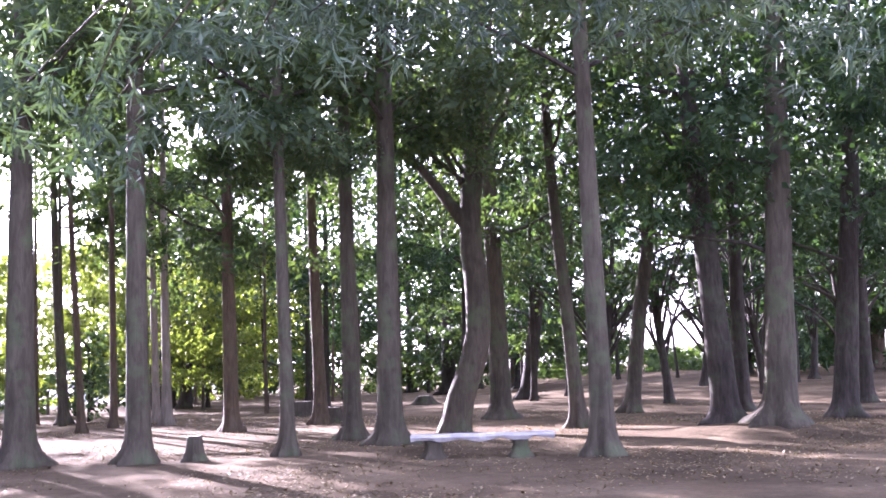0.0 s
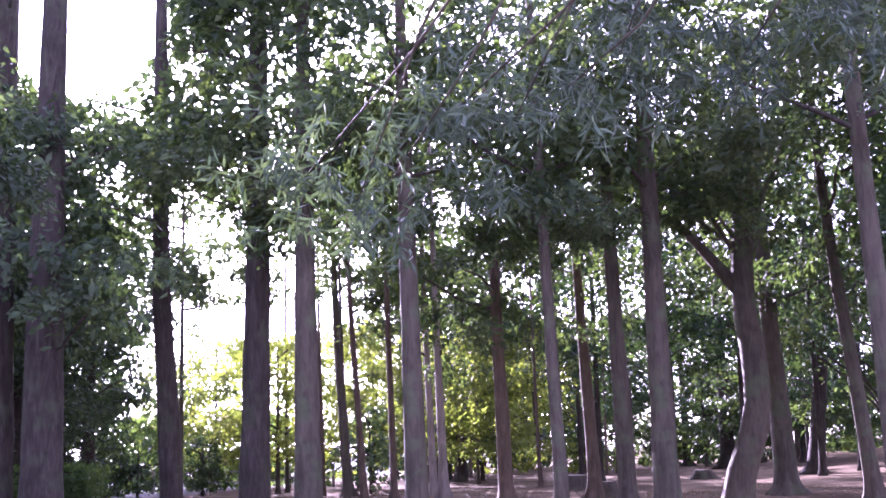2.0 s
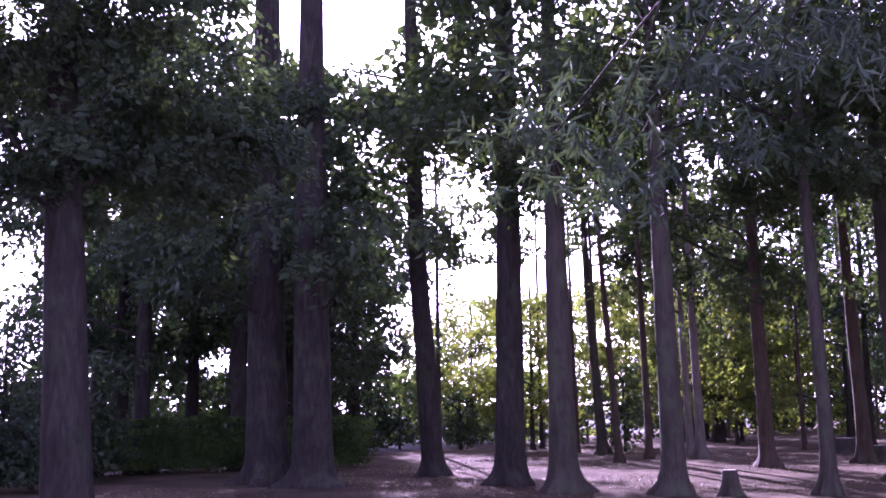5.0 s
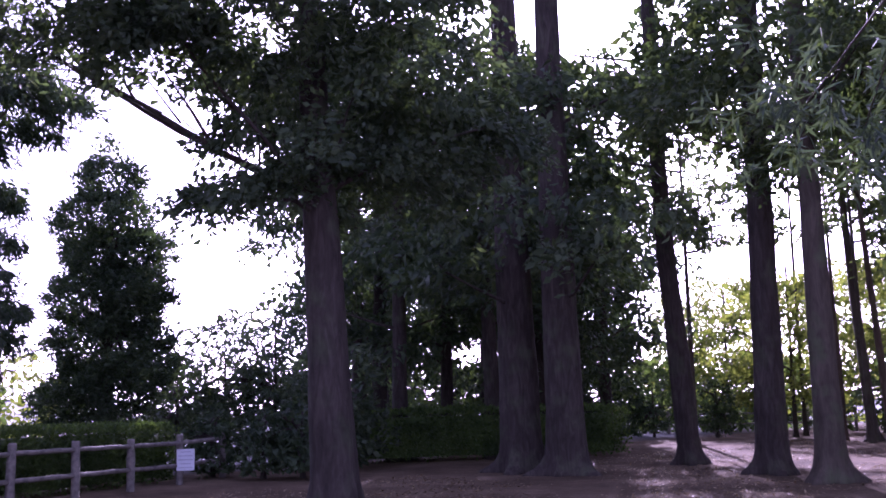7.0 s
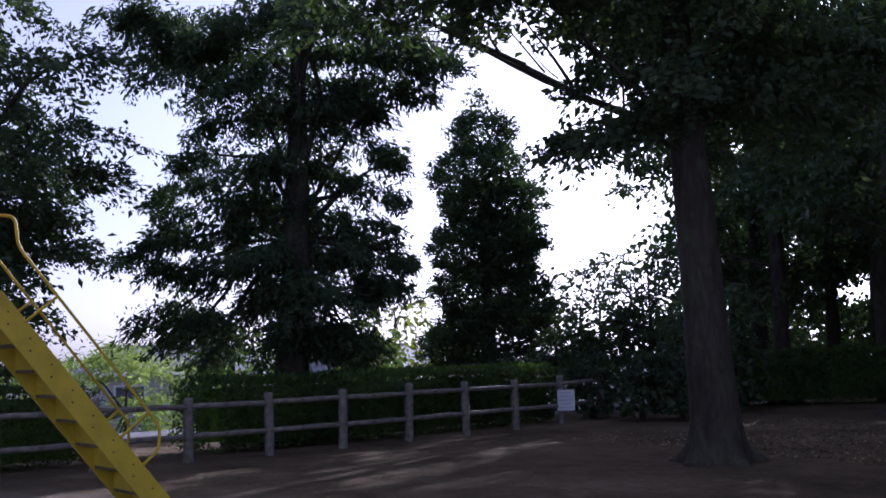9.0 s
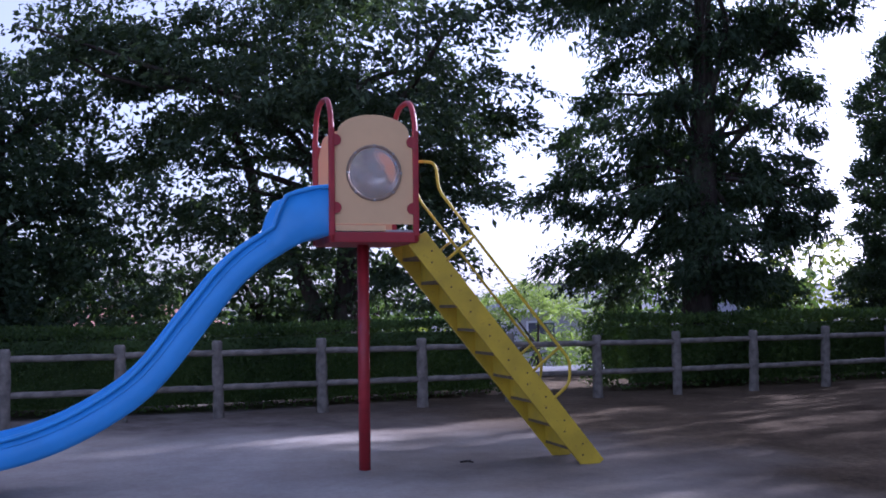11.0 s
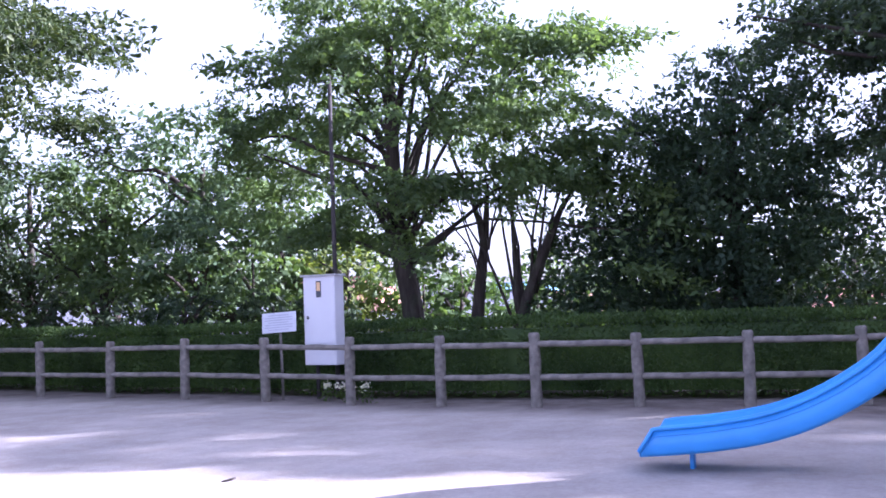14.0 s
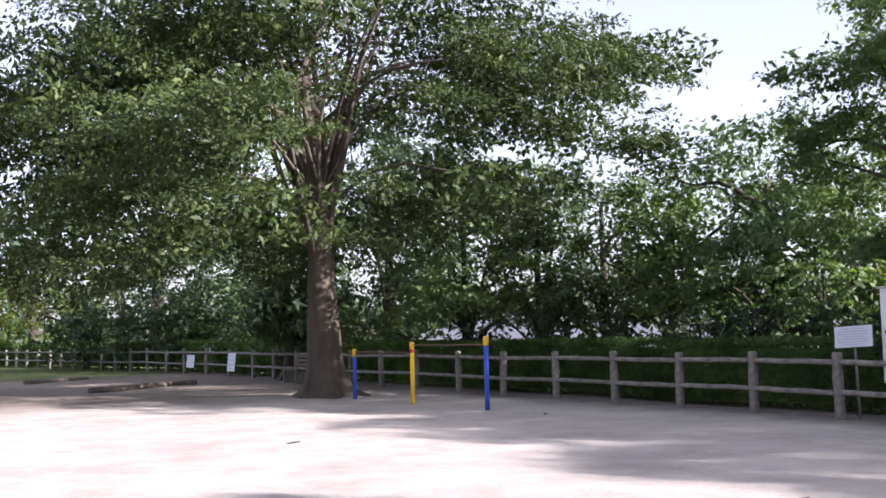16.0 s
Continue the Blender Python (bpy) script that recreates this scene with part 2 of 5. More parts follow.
    grass = ramp(nt, tex_noise(nt, 6, 6, None, 0.8), ((0.3, (0.05, 0.075, 0.03)), (0.7, (0.15, 0.17, 0.07))))
    col = mix(nt, "MIX", far.outputs[0], col, grass)
    west = nt.nodes.new("ShaderNodeMapRange")
    west.inputs["From Min"].default_value, west.inputs["From Max"].default_value = -21.0, -24.0
    nt.links.new(sep.outputs["X"], west.inputs["Value"])
    pave = ramp(nt, tex_noise(nt, 3, 6, None, 0.7), ((0.3, (0.17, 0.17, 0.18)), (0.7, (0.26, 0.26, 0.27))))
    col = mix(nt, "MIX", west.outputs[0], col, pave)
    nt.links.new(col, b.inputs["Base Color"])
    bump(nt, b, tex_noise(nt, 18, 7, None, 0.75), 0.6, 0.03)
    return m


M_GROUND = ground_mat()


# ---- building helpers ----
def smooth01(v):
    v = min(1.0, max(0.0, v))
    return v * v * (3 - 2 * v)


def ground_z(x, y):
    z = -4.0 * smooth01((-x - 23 - 0.3 * max(0.0, y)) / 14.0) * smooth01((60 - y) / 20.0)
    z += 0.9 * smooth01((y - 32) / 28.0) * smooth01((x + 2) / 16.0)
    z += 0.24 * smooth01(1 - math.hypot(x - 6.1, y - 21.3) / 2.9)
    z += 0.035 * noise.noise((x * 0.35, y * 0.35, 0.3)) if math.hypot(x, y) < 90 else 0.0
    return z


def link_mesh(name, verts, faces, material, parent=None, label="", shade=False):
    me = bpy.data.meshes.new(name)
    me.from_pydata([tuple(v) for v in verts], [], [tuple(f) for f in faces])
    if shade:
        me.polygons.foreach_set("use_smooth", [True] * len(me.polygons))
    me.materials.append(material)
    ob = new(name, me)
    if parent:
        ob.parent = parent
    if label:
        ob["label"] = label
    return ob


def part(name, bm, material, parent, label="", shade=False):
    me = bpy.data.meshes.new(name)
    bm.to_mesh(me)
    bm.free()
    if shade:
        me.polygons.foreach_set("use_smooth", [True] * len(me.polygons))
    me.materials.append(material)
    ob = new(name, me)
    ob.parent = parent
    if label:
        ob["label"] = label
    return ob


def thing(name, label, category, m=None, group="", kind=""):
    ob = tagged(new(name), label, category, group, kind)
    ob.empty_display_size = 0.1
    if m is not None:
        ob.matrix_basis = m
    return ob


def shared(name, mesh, parent, m=None):
    ob = new(name, mesh)
    ob.parent = parent
    if m is not None:
        ob.matrix_basis = m
    return ob


def rounded_box(size, bevel=0.01, at=(0, 0, 0), turn=None):
    bm = bmesh.new()
    bmesh.ops.create_cube(bm, size=1, matrix=Matrix.Diagonal((*size, 1)))
    if bevel:
        bmesh.ops.bevel(bm, geom=bm.edges[:], offset=bevel, segments=2, affect="EDGES", profile=0.6)
    mm = Matrix.Translation(at)
    if turn is not None:
        mm = mm @ turn
    bmesh.ops.transform(bm, matrix=mm, verts=bm.verts[:])
    return bm


def smooth_path(pts, n):
    """A smooth curve through the points, as n points."""
    p = [Vector(q) for q in pts]
    p = [2 * p[0] - p[1]] + p + [2 * p[-1] - p[-2]]
    out = []
    segs = len(p) - 3
    for i in range(n):
        s = i / (n - 1) * segs
        k = min(int(s), segs - 1)
        t = s - k
        a, b, c, d = p[k:k + 4]
        out.append(0.5 * ((2 * b) + (c - a) * t + (2 * a - 5 * b + 4 * c - d) * t * t + (3 * b - a - 3 * c + d) * t ** 3))
    return out


def tube_geo(pts, radii, seg=8, flare=None, rough=0.0, seed=0):
    """Verts and faces of a tapered tube; flare(k, angle) swells ring k."""
    verts, faces = [], []
    n = len(pts)
    up = Vector((0.13, 0.97, 0.2)).normalized()
    for k in range(n):
        a, b = pts[max(0, k - 1)], pts[min(n - 1, k + 1)]
        ax = (Vector(b) - Vector(a)).normalized()
        e1 = up.cross(ax)
        e1 = e1.normalized() if e1.length > 1e-4 else Vector((1, 0, 0))
        e2 = ax.cross(e1)
        for j in range(seg):
            th = 2 * math.pi * j / seg
            r = radii[k]
            if flare:
                r *= flare(k, th)
            if rough:
                r *= 1 + rough * noise.noise((math.cos(th) * 1.3 + seed, math.sin(th) * 1.3, Vector(pts[k]).z * 1.1 + seed))
            verts.append(Vector(pts[k]) + e1 * (r * math.cos(th)) + e2 * (r * math.sin(th)))
    for k in range(n - 1):
        for j in range(seg):
            j2 = (j + 1) % seg
            faces.append((k * seg + j, k * seg + j2, (k + 1) * seg + j2, (k + 1) * seg + j))
    faces.append(tuple(range(seg))[::-1])
    faces.append(tuple((n - 1) * seg + j for j in range(seg)))
    return verts, faces


def tube(name, pts, radii, material, parent, seg=8, label="", n=0):
    if n:
        pts = smooth_path(pts, n)
    if isinstance(radii, (int, float)):
        radii = [radii] * len(pts)
    v, f = tube_geo([Vector(p) for p in pts], radii, seg)
    return link_mesh(name, v, f, material, parent, label, True)


def leaf_data(name, P, L, W, rng, material, droop=0.25, flat=0.5, out=None, big=1.0, up=None):
    """One mesh of folded four-point leaves that start at the points P; out and up: the way each leaf points and faces."""
    n = len(P)
    d = rng.normal(size=(n, 3)) * (0.7 if up is not None else 1.0)
    if out is not None:
        d += out * 1.2
    d[:, 2] -= droop
    d /= np.linalg.norm(d, axis=1, keepdims=True)
    nrm = rng.normal(size=(n, 3))
    if up is None:
        nrm[:, 2] += flat * 2
    else:
        nrm += up * flat * 2
    nrm -= d * (nrm * d).sum(1, keepdims=True)
    nrm /= np.linalg.norm(nrm, axis=1, keepdims=True) + 1e-9
    s = np.cross(d, nrm)
    ln = L * big * rng.uniform(0.65, 1.25, (n, 1))
    wd = W * big * rng.uniform(0.7, 1.2, (n, 1))
    mid = P + d * ln * 0.45
    v = np.empty((n, 4, 3))
    v[:, 0], v[:, 1] = P, mid + s * wd * 0.5 + nrm * wd * 0.15
    v[:, 2], v[:, 3] = P + d * ln - nrm * ln * 0.08, mid - s * wd * 0.5 + nrm * wd * 0.15
    return leaf_mesh(name, v, material)


def leaf_mesh(name, v, material):
    """A mesh of leaves from an array of four corners each."""
    n = len(v)
    me = bpy.data.meshes.new(name)
    me.vertices.add(n * 4)
    me.vertices.foreach_set("co", v.ravel().astype(np.float32))
    i = np.arange(n)[:, None] * 4
    tri = np.concatenate([i + np.array([[0, 1, 2]]), i + np.array([[0, 2, 3]])], 1).reshape(-1)
    me.loops.add(len(tri))
    me.loops.foreach_set("vertex_index", tri.astype(np.int32))
    me.polygons.add(n * 2)
    me.polygons.foreach_set("loop_start", np.arange(n * 2, dtype=np.int32) * 3)
    me.update(calc_edges=True)
    me.materials.append(material)
    return me


def clumps_in(blobs, count, rng, shell=0.5):
    """Centres of leaf clumps inside ellipsoids (x, y, z, rx, ry, rz), more of them near the surface."""
    w = np.array([b[3] * b[4] + b[3] * b[5] + b[4] * b[5] for b in blobs])
    pick = rng.choice(len(blobs), count, p=w / w.sum())
    b = np.array(blobs)[pick]
    d = rng.normal(size=(count, 3))
    d /= np.linalg.norm(d, axis=1, keepdims=True)
    rad = rng.uniform(0, 1, (count, 1)) ** (1 / 3) * (1 - shell) + shell * rng.uniform(0.8, 1.05, (count, 1))
    return b[:, :3] + d * rad * b[:, 3:6]


def boughs_in(blobs, count, rng, shell, each, axis, spread=1.0):
    """Clump centres gathered on flat boughs that reach out from the axis, with gaps between them."""
    nb = max(3, count // each)
    c = clumps_in(blobs, nb, rng, shell)
    b = np.array(blobs)
    near = np.argmin((((c[:, None, :] - b[None, :, :3]) / b[None, :, 3:6]) ** 2).sum(2), 1)
    reach = (0.34 * b[near, 3:5].mean(1) + 0.25)[:, None, None] * rng.uniform(0.7, 1.25, (nb, 1, 1)) * spread
    o = c - np.array((*axis, 0.0))
    o[:, 2] = 0
    o /= np.linalg.norm(o, axis=1, keepdims=True) + 0.3
    o += rng.normal(size=(nb, 3)) * np.array((0.35, 0.35, 0.12)) - np.array((0, 0, 0.16))
    o /= np.linalg.norm(o, axis=1, keepdims=True)
    side = np.cross(o, np.array((0, 0, 1.0)))
    u, w = rng.uniform(-1, 1, (nb, each, 1)), rng.uniform(-0.75, 0.75, (nb, each, 1))
    q = o[:, None] * u + side[:, None] * (w * (1 - 0.4 * np.clip(u, 0, 1)))
    q[:, :, 2:] += rng.normal(size=(nb, each, 1)) * 0.09 / spread ** 2 - 0.16 * u * u
    return (c[:, None, :] + q * reach).reshape(-1, 3)


def spread_leaves(centres, size, per, rng, squash=0.55, fill=0.2):
    """Leaf points round each clump's centre, the way out of the clump, and each leaf's scale: the shaded inner ones are larger."""
    n = len(centres)
    sz = size * rng.uniform(0.6, 1.35, (n, 1, 1))
    q = rng.normal(size=(n, per, 3))
    q /= np.linalg.norm(q, axis=2, keepdims=True)
    inner = np.arange(per) < per * fill
    rad = rng.uniform(0.25, 1, (n, per, 1)) ** 0.6
    rad[:, inner] *= 0.42
    q *= rad
    q[:, :, 2] *= squash
    pts = centres[:, None, :] + q * sz
    big = np.broadcast_to(np.where(inner, 2.2, 1.0)[None, :, None], (n, per, 1))
    return pts.reshape(-1, 3), q.reshape(-1, 3), big.reshape(-1, 1)


def spray_leaves(centres, size, per, rng, hang=0.25, fill=0.2, axis=(0, 0), thick=0.13, inner_big=1.8):
    """Leaf points on flat sprays that reach out from the tree's axis and hang at their tips, with a shaded filling.
    Gives the points, the way each leaf points, its scale and the way it faces."""
    n = len(centres)
    sz = size * rng.uniform(0.6, 1.4, (n, 1, 1))
    away = centres - np.array((*axis, 0.0))
    away[:, 2] = 0
    away /= np.linalg.norm(away, axis=1, keepdims=True) + 0.3
    o = away + rng.normal(size=(n, 3)) * np.array((0.5, 0.5, 0.16))
    o[:, 2] -= hang
    o /= np.linalg.norm(o, axis=1, keepdims=True)
    side = np.cross(o, np.array((0, 0, 1.0))) + rng.normal(size=(n, 3)) * 0.3
    side -= o * (side * o).sum(1, keepdims=True)
    side /= np.linalg.norm(side, axis=1, keepdims=True)
    nn = np.cross(side, o)
    inner = np.arange(per) < per * fill
    u = rng.uniform(-1, 1, (n, per, 1))
    w = rng.uniform(-1, 1, (n, per, 1)) * 0.8 * (1 - 0.55 * np.clip(u, 0, 1))
    h = rng.normal(size=(n, per, 1)) * thick - 0.22 * (u * u + w * w) * (0.4 + hang)
    q = o[:, None] * u + side[:, None] * w + nn[:, None] * h
    q[:, inner] = q[:, inner] * 0.5 + rng.normal(size=(n, int(inner.sum()), 3)) * 0.2
    pts = centres[:, None, :] + q * sz
    out = o[:, None] * 0.75 + side[:, None] * (0.9 * np.sign(w))
    big = np.broadcast_to(np.where(inner, inner_big, 1.0)[None, :, None], (n, per, 1))
    up = np.broadcast_to(nn[:, None, :], (n, per, 3))
    return pts.reshape(-1, 3), out.reshape(-1, 3), big.reshape(-1, 1), up.reshape(-1, 3)


def with_core(pts, out, big, up, inside, scale, rng):
    """Adds the large shaded leaves of a crown's inside."""
    n = len(inside)
    face = rng.normal(size=(n, 3)) * np.array((1, 1, 0.4))
    return (np.concatenate([pts, inside]), np.concatenate([out, rng.normal(size=(n, 3))]),
            np.concatenate([big, np.full((n, 1), scale)]), np.concatenate([up, face * 2]))


def trunk_flare(seed, amount=0.75, zs=None):
    lobes = [(3 + seed % 3, seed * 1.7), (5 + seed % 2, seed * 0.9)]

    def fl(k, th):
        h = zs[k]
        g = math.exp(-max(0.0, h) / 0.17)
        wav = sum(math.cos(c * th + ph) for c, ph in lobes) * 0.5
        return 1 + amount * g * (1 + 1.35 * wav) + (0.045 + 0.1 * math.exp(-max(0.0, h) / 0.6)) * wav
    return fl


def make_trunk(path, r, top_r, seed, material, parent, seg=12, amount=0.75, rings=16, name="trunk"):
    pts = smooth_path(path, rings)
    # more rings near the foot
    foot = [pts[0] + (pts[1] - pts[0]) * s for s in (0.0, 0.1, 0.22, 0.4, 0.65)]
    pts = foot + pts[1:]
    hs = [p.z - pts[0].z for p in pts]
    span = max(hs)
    rad = [r + (top_r - r) * (h / span) for h in hs]
    pts[0] = pts[0] - Vector((0, 0, 0.12))
    v, f = tube_geo(pts, rad, seg, trunk_flare(seed, amount, hs), 0.11, seed)
    return link_mesh(name, v, f, material, parent, "", True)


def limb_geo(a, b, r, rng, sag=0.15, n=9):
    a, b = Vector(a), Vector(b)
    span = (b - a).length
    m1 = a.lerp(b, 0.35) + Vector(rng.normal(size=3)) * span * 0.035 + Vector((0, 0, span * sag))
    m2 = a.lerp(b, 0.7) + Vector(rng.normal(size=3)) * span * 0.035 + Vector((0, 0, span * sag * 0.6))
    pts = smooth_path([a, m1, m2, b], n)
    return tube_geo(pts, [r * (1 - 0.82 * k / (n - 1)) for k in range(n)], 6)


def leafy_tree(name, label, base, path, r, blobs, clumps, size, per, leaf, material, bark, seed, limbs=9, top_r=None,
               shell=0.5, droop=0.25, amount=0.75, limb_r=0.07, fork=0.45, sag=0.12, extra=(), tufts=(), category="tree", group="", fill=0.2, hang=0.25, thick=0.13, tier=8, core=0, core_leaf=0.3, core_r=0.8, spread=1.0, face=0.4):
    """A tree with a trunk, limbs that reach into its leaf clumps, and a crown of single leaves."""
    rng = np.random.default_rng(seed)
    t = thing(name, label, category, Matrix.Translation((base[0], base[1], ground_z(*base))), group)
    make_trunk(path, r, top_r or r * 0.35, seed, bark, t, 20 if r > 0.2 else 10, amount)
    axis = (path[-1][0], path[-1][1])
    c = boughs_in(blobs, clumps, rng, shell, tier, axis, spread) if tier > 1 else clumps_in(blobs, clumps, rng, shell)
    top = Vector(path[-1])
    ends = c[rng.choice(len(c), min(limbs, len(c)), replace=False)]
    sp = smooth_path(path, 40)
    for e in ends:
        low = [q for q in sp if q.z > fork * top.z and q.z < max(e[2] - 0.2, fork * top.z + 0.3)] or [sp[int(40 * fork)]]
        a = low[int(rng.integers(0, len(low)))]
        v, f = limb_geo(a, e, limb_r * rng.uniform(0.7, 1.3), rng, sag)
        link_mesh("limb", v, f, bark, t, "", True)
    for a, b, rr in extra:
        v, f = limb_geo(a, b, rr, rng, sag)
        link_mesh("limb", v, f, bark, t, "", True)
    if len(tufts):
        c = np.concatenate([c, np.array(tufts)])
    pts, out, big, up = spray_leaves(c, size, per, rng, hang, fill, axis, thick)
    if core:
        pts, out, big, up = with_core(pts, out, big, up, clumps_in([(*q[:3], *(core_r * k for k in q[3:])) for q in blobs], core, rng, 0.1), core_leaf / leaf[0], rng)
    shared("crown", leaf_data("crown", pts, leaf[0], leaf[1], rng, material, droop, face, out, big, up), t)
    return t


# ---- ground ----
def build_ground():
    def axis(lo, hi, step):
        near = list(np.arange(lo, hi + 0.01, step))
        return [-900, -500, -280, -160, -110] + near + [110, 160, 280, 500, 900]
    xs, ys = axis(-80, 60, 1.0), axis(-95, 95, 1.0)
    verts = [(x, y, ground_z(x, y)) for y in ys for x in xs]
    w = len(xs)
    faces = [(j * w + i, j * w + i + 1, (j + 1) * w + i + 1, (j + 1) * w + i) for j in range(len(ys) - 1) for i in range(w - 1)]
    g = link_mesh("ground", verts, faces, M_GROUND, None, "", True)
    return tagged(g, "packed pale sand running into brown woodland soil", "ground", kind="structure")


build_ground()


def polar(az, d, z=0.0):
    return (-d * math.sin(radians(az)), d * math.cos(radians(az)), z)


# ---- log-pattern concrete fence ----
FENCE_NORTH = [(-13.49, -4.99), (-13.85, -3.63), (-14.22, -2.29), (-14.54, -1.09), (-14.92, 0.29), (-15.33, 1.72), (-15.79, 3.10), (-16.29, 4.58), (-16.52, 5.95), (-16.75, 7.32), (-17.10, 8.76), (-17.45, 10.13), (-18.10, 11.65), (-18.94, 13.34), (-19.80, 15.09)]
FENCE_SOUTH = [(-13.1, y) for y in (-6.3, -7.79, -9.36, -10.99, -12.7, -14.45, -16.25, -18.15, -20.15, -22.1, -24.2, -26.2, -28.2, -30.3, -32.3, -34.3)]
FENCE_FAR = [(-13.10, -36.30), (-12.99, -38.61), (-12.83, -40.86), (-12.67, -43.22), (-12.52, -45.40), (-12.35, -47.86), (-12.17, -50.16), (-11.87, -51.74), (-11.56, -53.40), (-11.24, -55.09), (-10.93, -56.72), (-10.60, -58.44), (-10.32, -59.92), (-9.99, -61.65), (-9.67, -63.38), (-9.36, -65.00), (-9.06, -66.60), (-8.76, -68.16)] + [(-8.2 + 0.4 * k, -71.0 - 1.9 * k) for k in range(6)]


def fence_post_mesh(h=1.0, w=0.138):
    v, f = tube_geo([Vector((0, 0, z)) for z in (-0.15, 0.05, 0.3, 0.62, 0.85, h - 0.03, h)],
                    [w * k for k in (0.56, 0.55, 0.5, 0.55, 0.5, 0.54, 0.42)], 10, None, 0.3, 4)
    ob = link_mesh("post", v, f, M_CONCRETE, None, "", True)
    me = ob.data
    bpy.data.objects.remove(ob)
    return me


def rail_mesh(r=0.043):
    v, f = tube_geo([Vector((k / 6, 0, 0.004 * math.sin(k * 2.1))) for k in range(7)], [r * (1 + 0.07 * math.sin(k * 3.3)) for k in range(7)], 7)
    ob = link_mesh("rail", v, f, M_CONCRETE, None, "", True)
    me = ob.data
    bpy.data.objects.remove(ob)
    return me


def build_fence(points, name, label, heights=(0.85, 0.4), post=None, rail=None):
    rng = random.Random(5)
    root = thing(name, label, "fence")
    pm, rm = post or fence_post_mesh(), rail or rail_mesh()
    for x, y in points:
        shared("post", pm, root, pose(x, y, ground_z(x, y), rng.uniform(-1.2, 1.2), rng.uniform(-1.2, 1.2), rng.choice((0, 90, 180, 270)) + rng.uniform(-8, 8))
               @ Matrix.Diagonal((1, 1, rng.uniform(0.97, 1.03), 1)))
    for (x0, y0), (x1, y1) in zip(points, points[1:]):
        for h in heights:
            a, b = Vector((x0, y0, ground_z(x0, y0) + h)), Vector((x1, y1, ground_z(x1, y1) + h + rng.uniform(-0.012, 0.012)))
            d = b - a
            q = d.to_track_quat("X", "Z").to_matrix().to_4x4()
            shared("rail", rm, root, Matrix.Translation(a) @ q @ Matrix.Diagonal((d.length, 1, 1, 1)))
    return root


build_fence(FENCE_FAR[::-1] + FENCE_SOUTH[::-1] + FENCE_NORTH, "fence", "weathered grey concrete post-and-rail fence round the playground")
FAR_FENCE = [(-30 + 1.8 * k, 41.0 + 0.85 * k) for k in range(8)]
build_fence(FAR_FENCE, "fence", "dark two-rail fence at the edge of the wood")


# ---- hedges ----
def build_hedge(path, width, height, n, leaf, seed, label):
    rng = np.random.default_rng(seed)
    root = thing("hedge", label, "hedge")
    P = [Vector((x, y, 0)) for x, y in path]
    cum = [0.0]
    for a, b in zip(P, P[1:]):
        cum.append(cum[-1] + (b - a).length)
    steps = max(4, int(cum[-1] / 1.2))
    rows, verts, faces = [], [], []

    def at(s):
        k = max(i for i in range(len(P) - 1) if cum[i] <= s + 1e-6)
        t = (s - cum[k]) / (cum[k + 1] - cum[k])
        d = (P[k + 1] - P[k]).normalized()
        return P[k].lerp(P[k + 1], t), Vector((-d.y, d.x, 0))
    for i in range(steps + 1):
        c, nn = at(0.5 + (cum[-1] - 1.0) * i / steps)
        gz = ground_z(c.x, c.y)
        for off, z in ((-0.36, 0.1), (-0.41, 0.76), (-0.33, 0.88), (0.33, 0.88), (0.41, 0.76), (0.36, 0.1)):
            q = c + nn * (off * width)
            verts.append((q.x, q.y, gz + z * height))
    for i in range(steps):
        for j in range(5):
            faces.append((i * 6 + j, i * 6 + j + 1, i * 6 + j + 7, i * 6 + j + 6))
    link_mesh("twig_core", verts, faces, M_LEAF_HEDGE, root, "dark twiggy inside")
    s = rng.uniform(0, cum[-1], n)
    s[:n // 60] *= 0.4 / cum[-1]
    s[-(n // 60):] = cum[-1] - s[-(n // 60):] * 0.4 / cum[-1]
    side = rng.uniform(0, 1, n)
    pts, outs = np.empty((n, 3)), np.empty((n, 3))
    for i in range(n):
        c, nn = at(s[i])
        gz = ground_z(c.x, c.y)
        if side[i] < 0.4:
            o, z, u = rng.uniform(-0.5, 0.5), 1.0, (0, 0, 1.0)
        else:
            sg = -1 if side[i] < 0.88 else 1
            o, z, u = 0.5 * sg, rng.uniform(0.05, 1.0), (nn.x * sg, nn.y * sg, 0.2)
        wav = 0.05 * noise.noise((s[i] * 0.7, o * 3, 0.1)) + rng.uniform(-0.07, 0.03)
        q = c + nn * (o * width * (1 + wav))
        if min(s[i], cum[-1] - s[i]) < 0.4:
            q, z = c + nn * (width * rng.uniform(-0.5, 0.5)), rng.uniform(0.05, 1.0)
        pts[i] = (q.x, q.y, gz + height * z * (1 + wav))
        outs[i] = u
    shared("foliage", leaf_data("foliage", pts, leaf[0], leaf[1], rng, M_LEAF_HEDGE, -0.2, 0.3, outs), root)
    return root


build_hedge([(-14.65, -30), (-14.65, -7.2), (-16.0, -1.2), (-17.5, 3.3)], 1.25, 1.16, 92000, (0.06, 0.038), 3, "clipped green hedge behind the playground fence")
build_hedge([(-9.4, -84), (-10.4, -69), (-14.0, -49), (-14.65, -30.2)], 1.25, 1.22, 18000, (0.16, 0.1), 4, "clipped green hedge running far along the fence")
build_hedge([(-17.95, 4.9), (-18.5, 8.8), (-20.4, 13.8)], 1.3, 1.2, 17000, (0.09, 0.055), 5, "clipped hedge in half shade behind the fence")
build_hedge([(-22.5, 19.0), (-18.6, 23.5), (-16.5, 26.5)], 1.5, 1.35, 10000, (0.11, 0.066), 6, "low dark hedge in the shade under the trees")


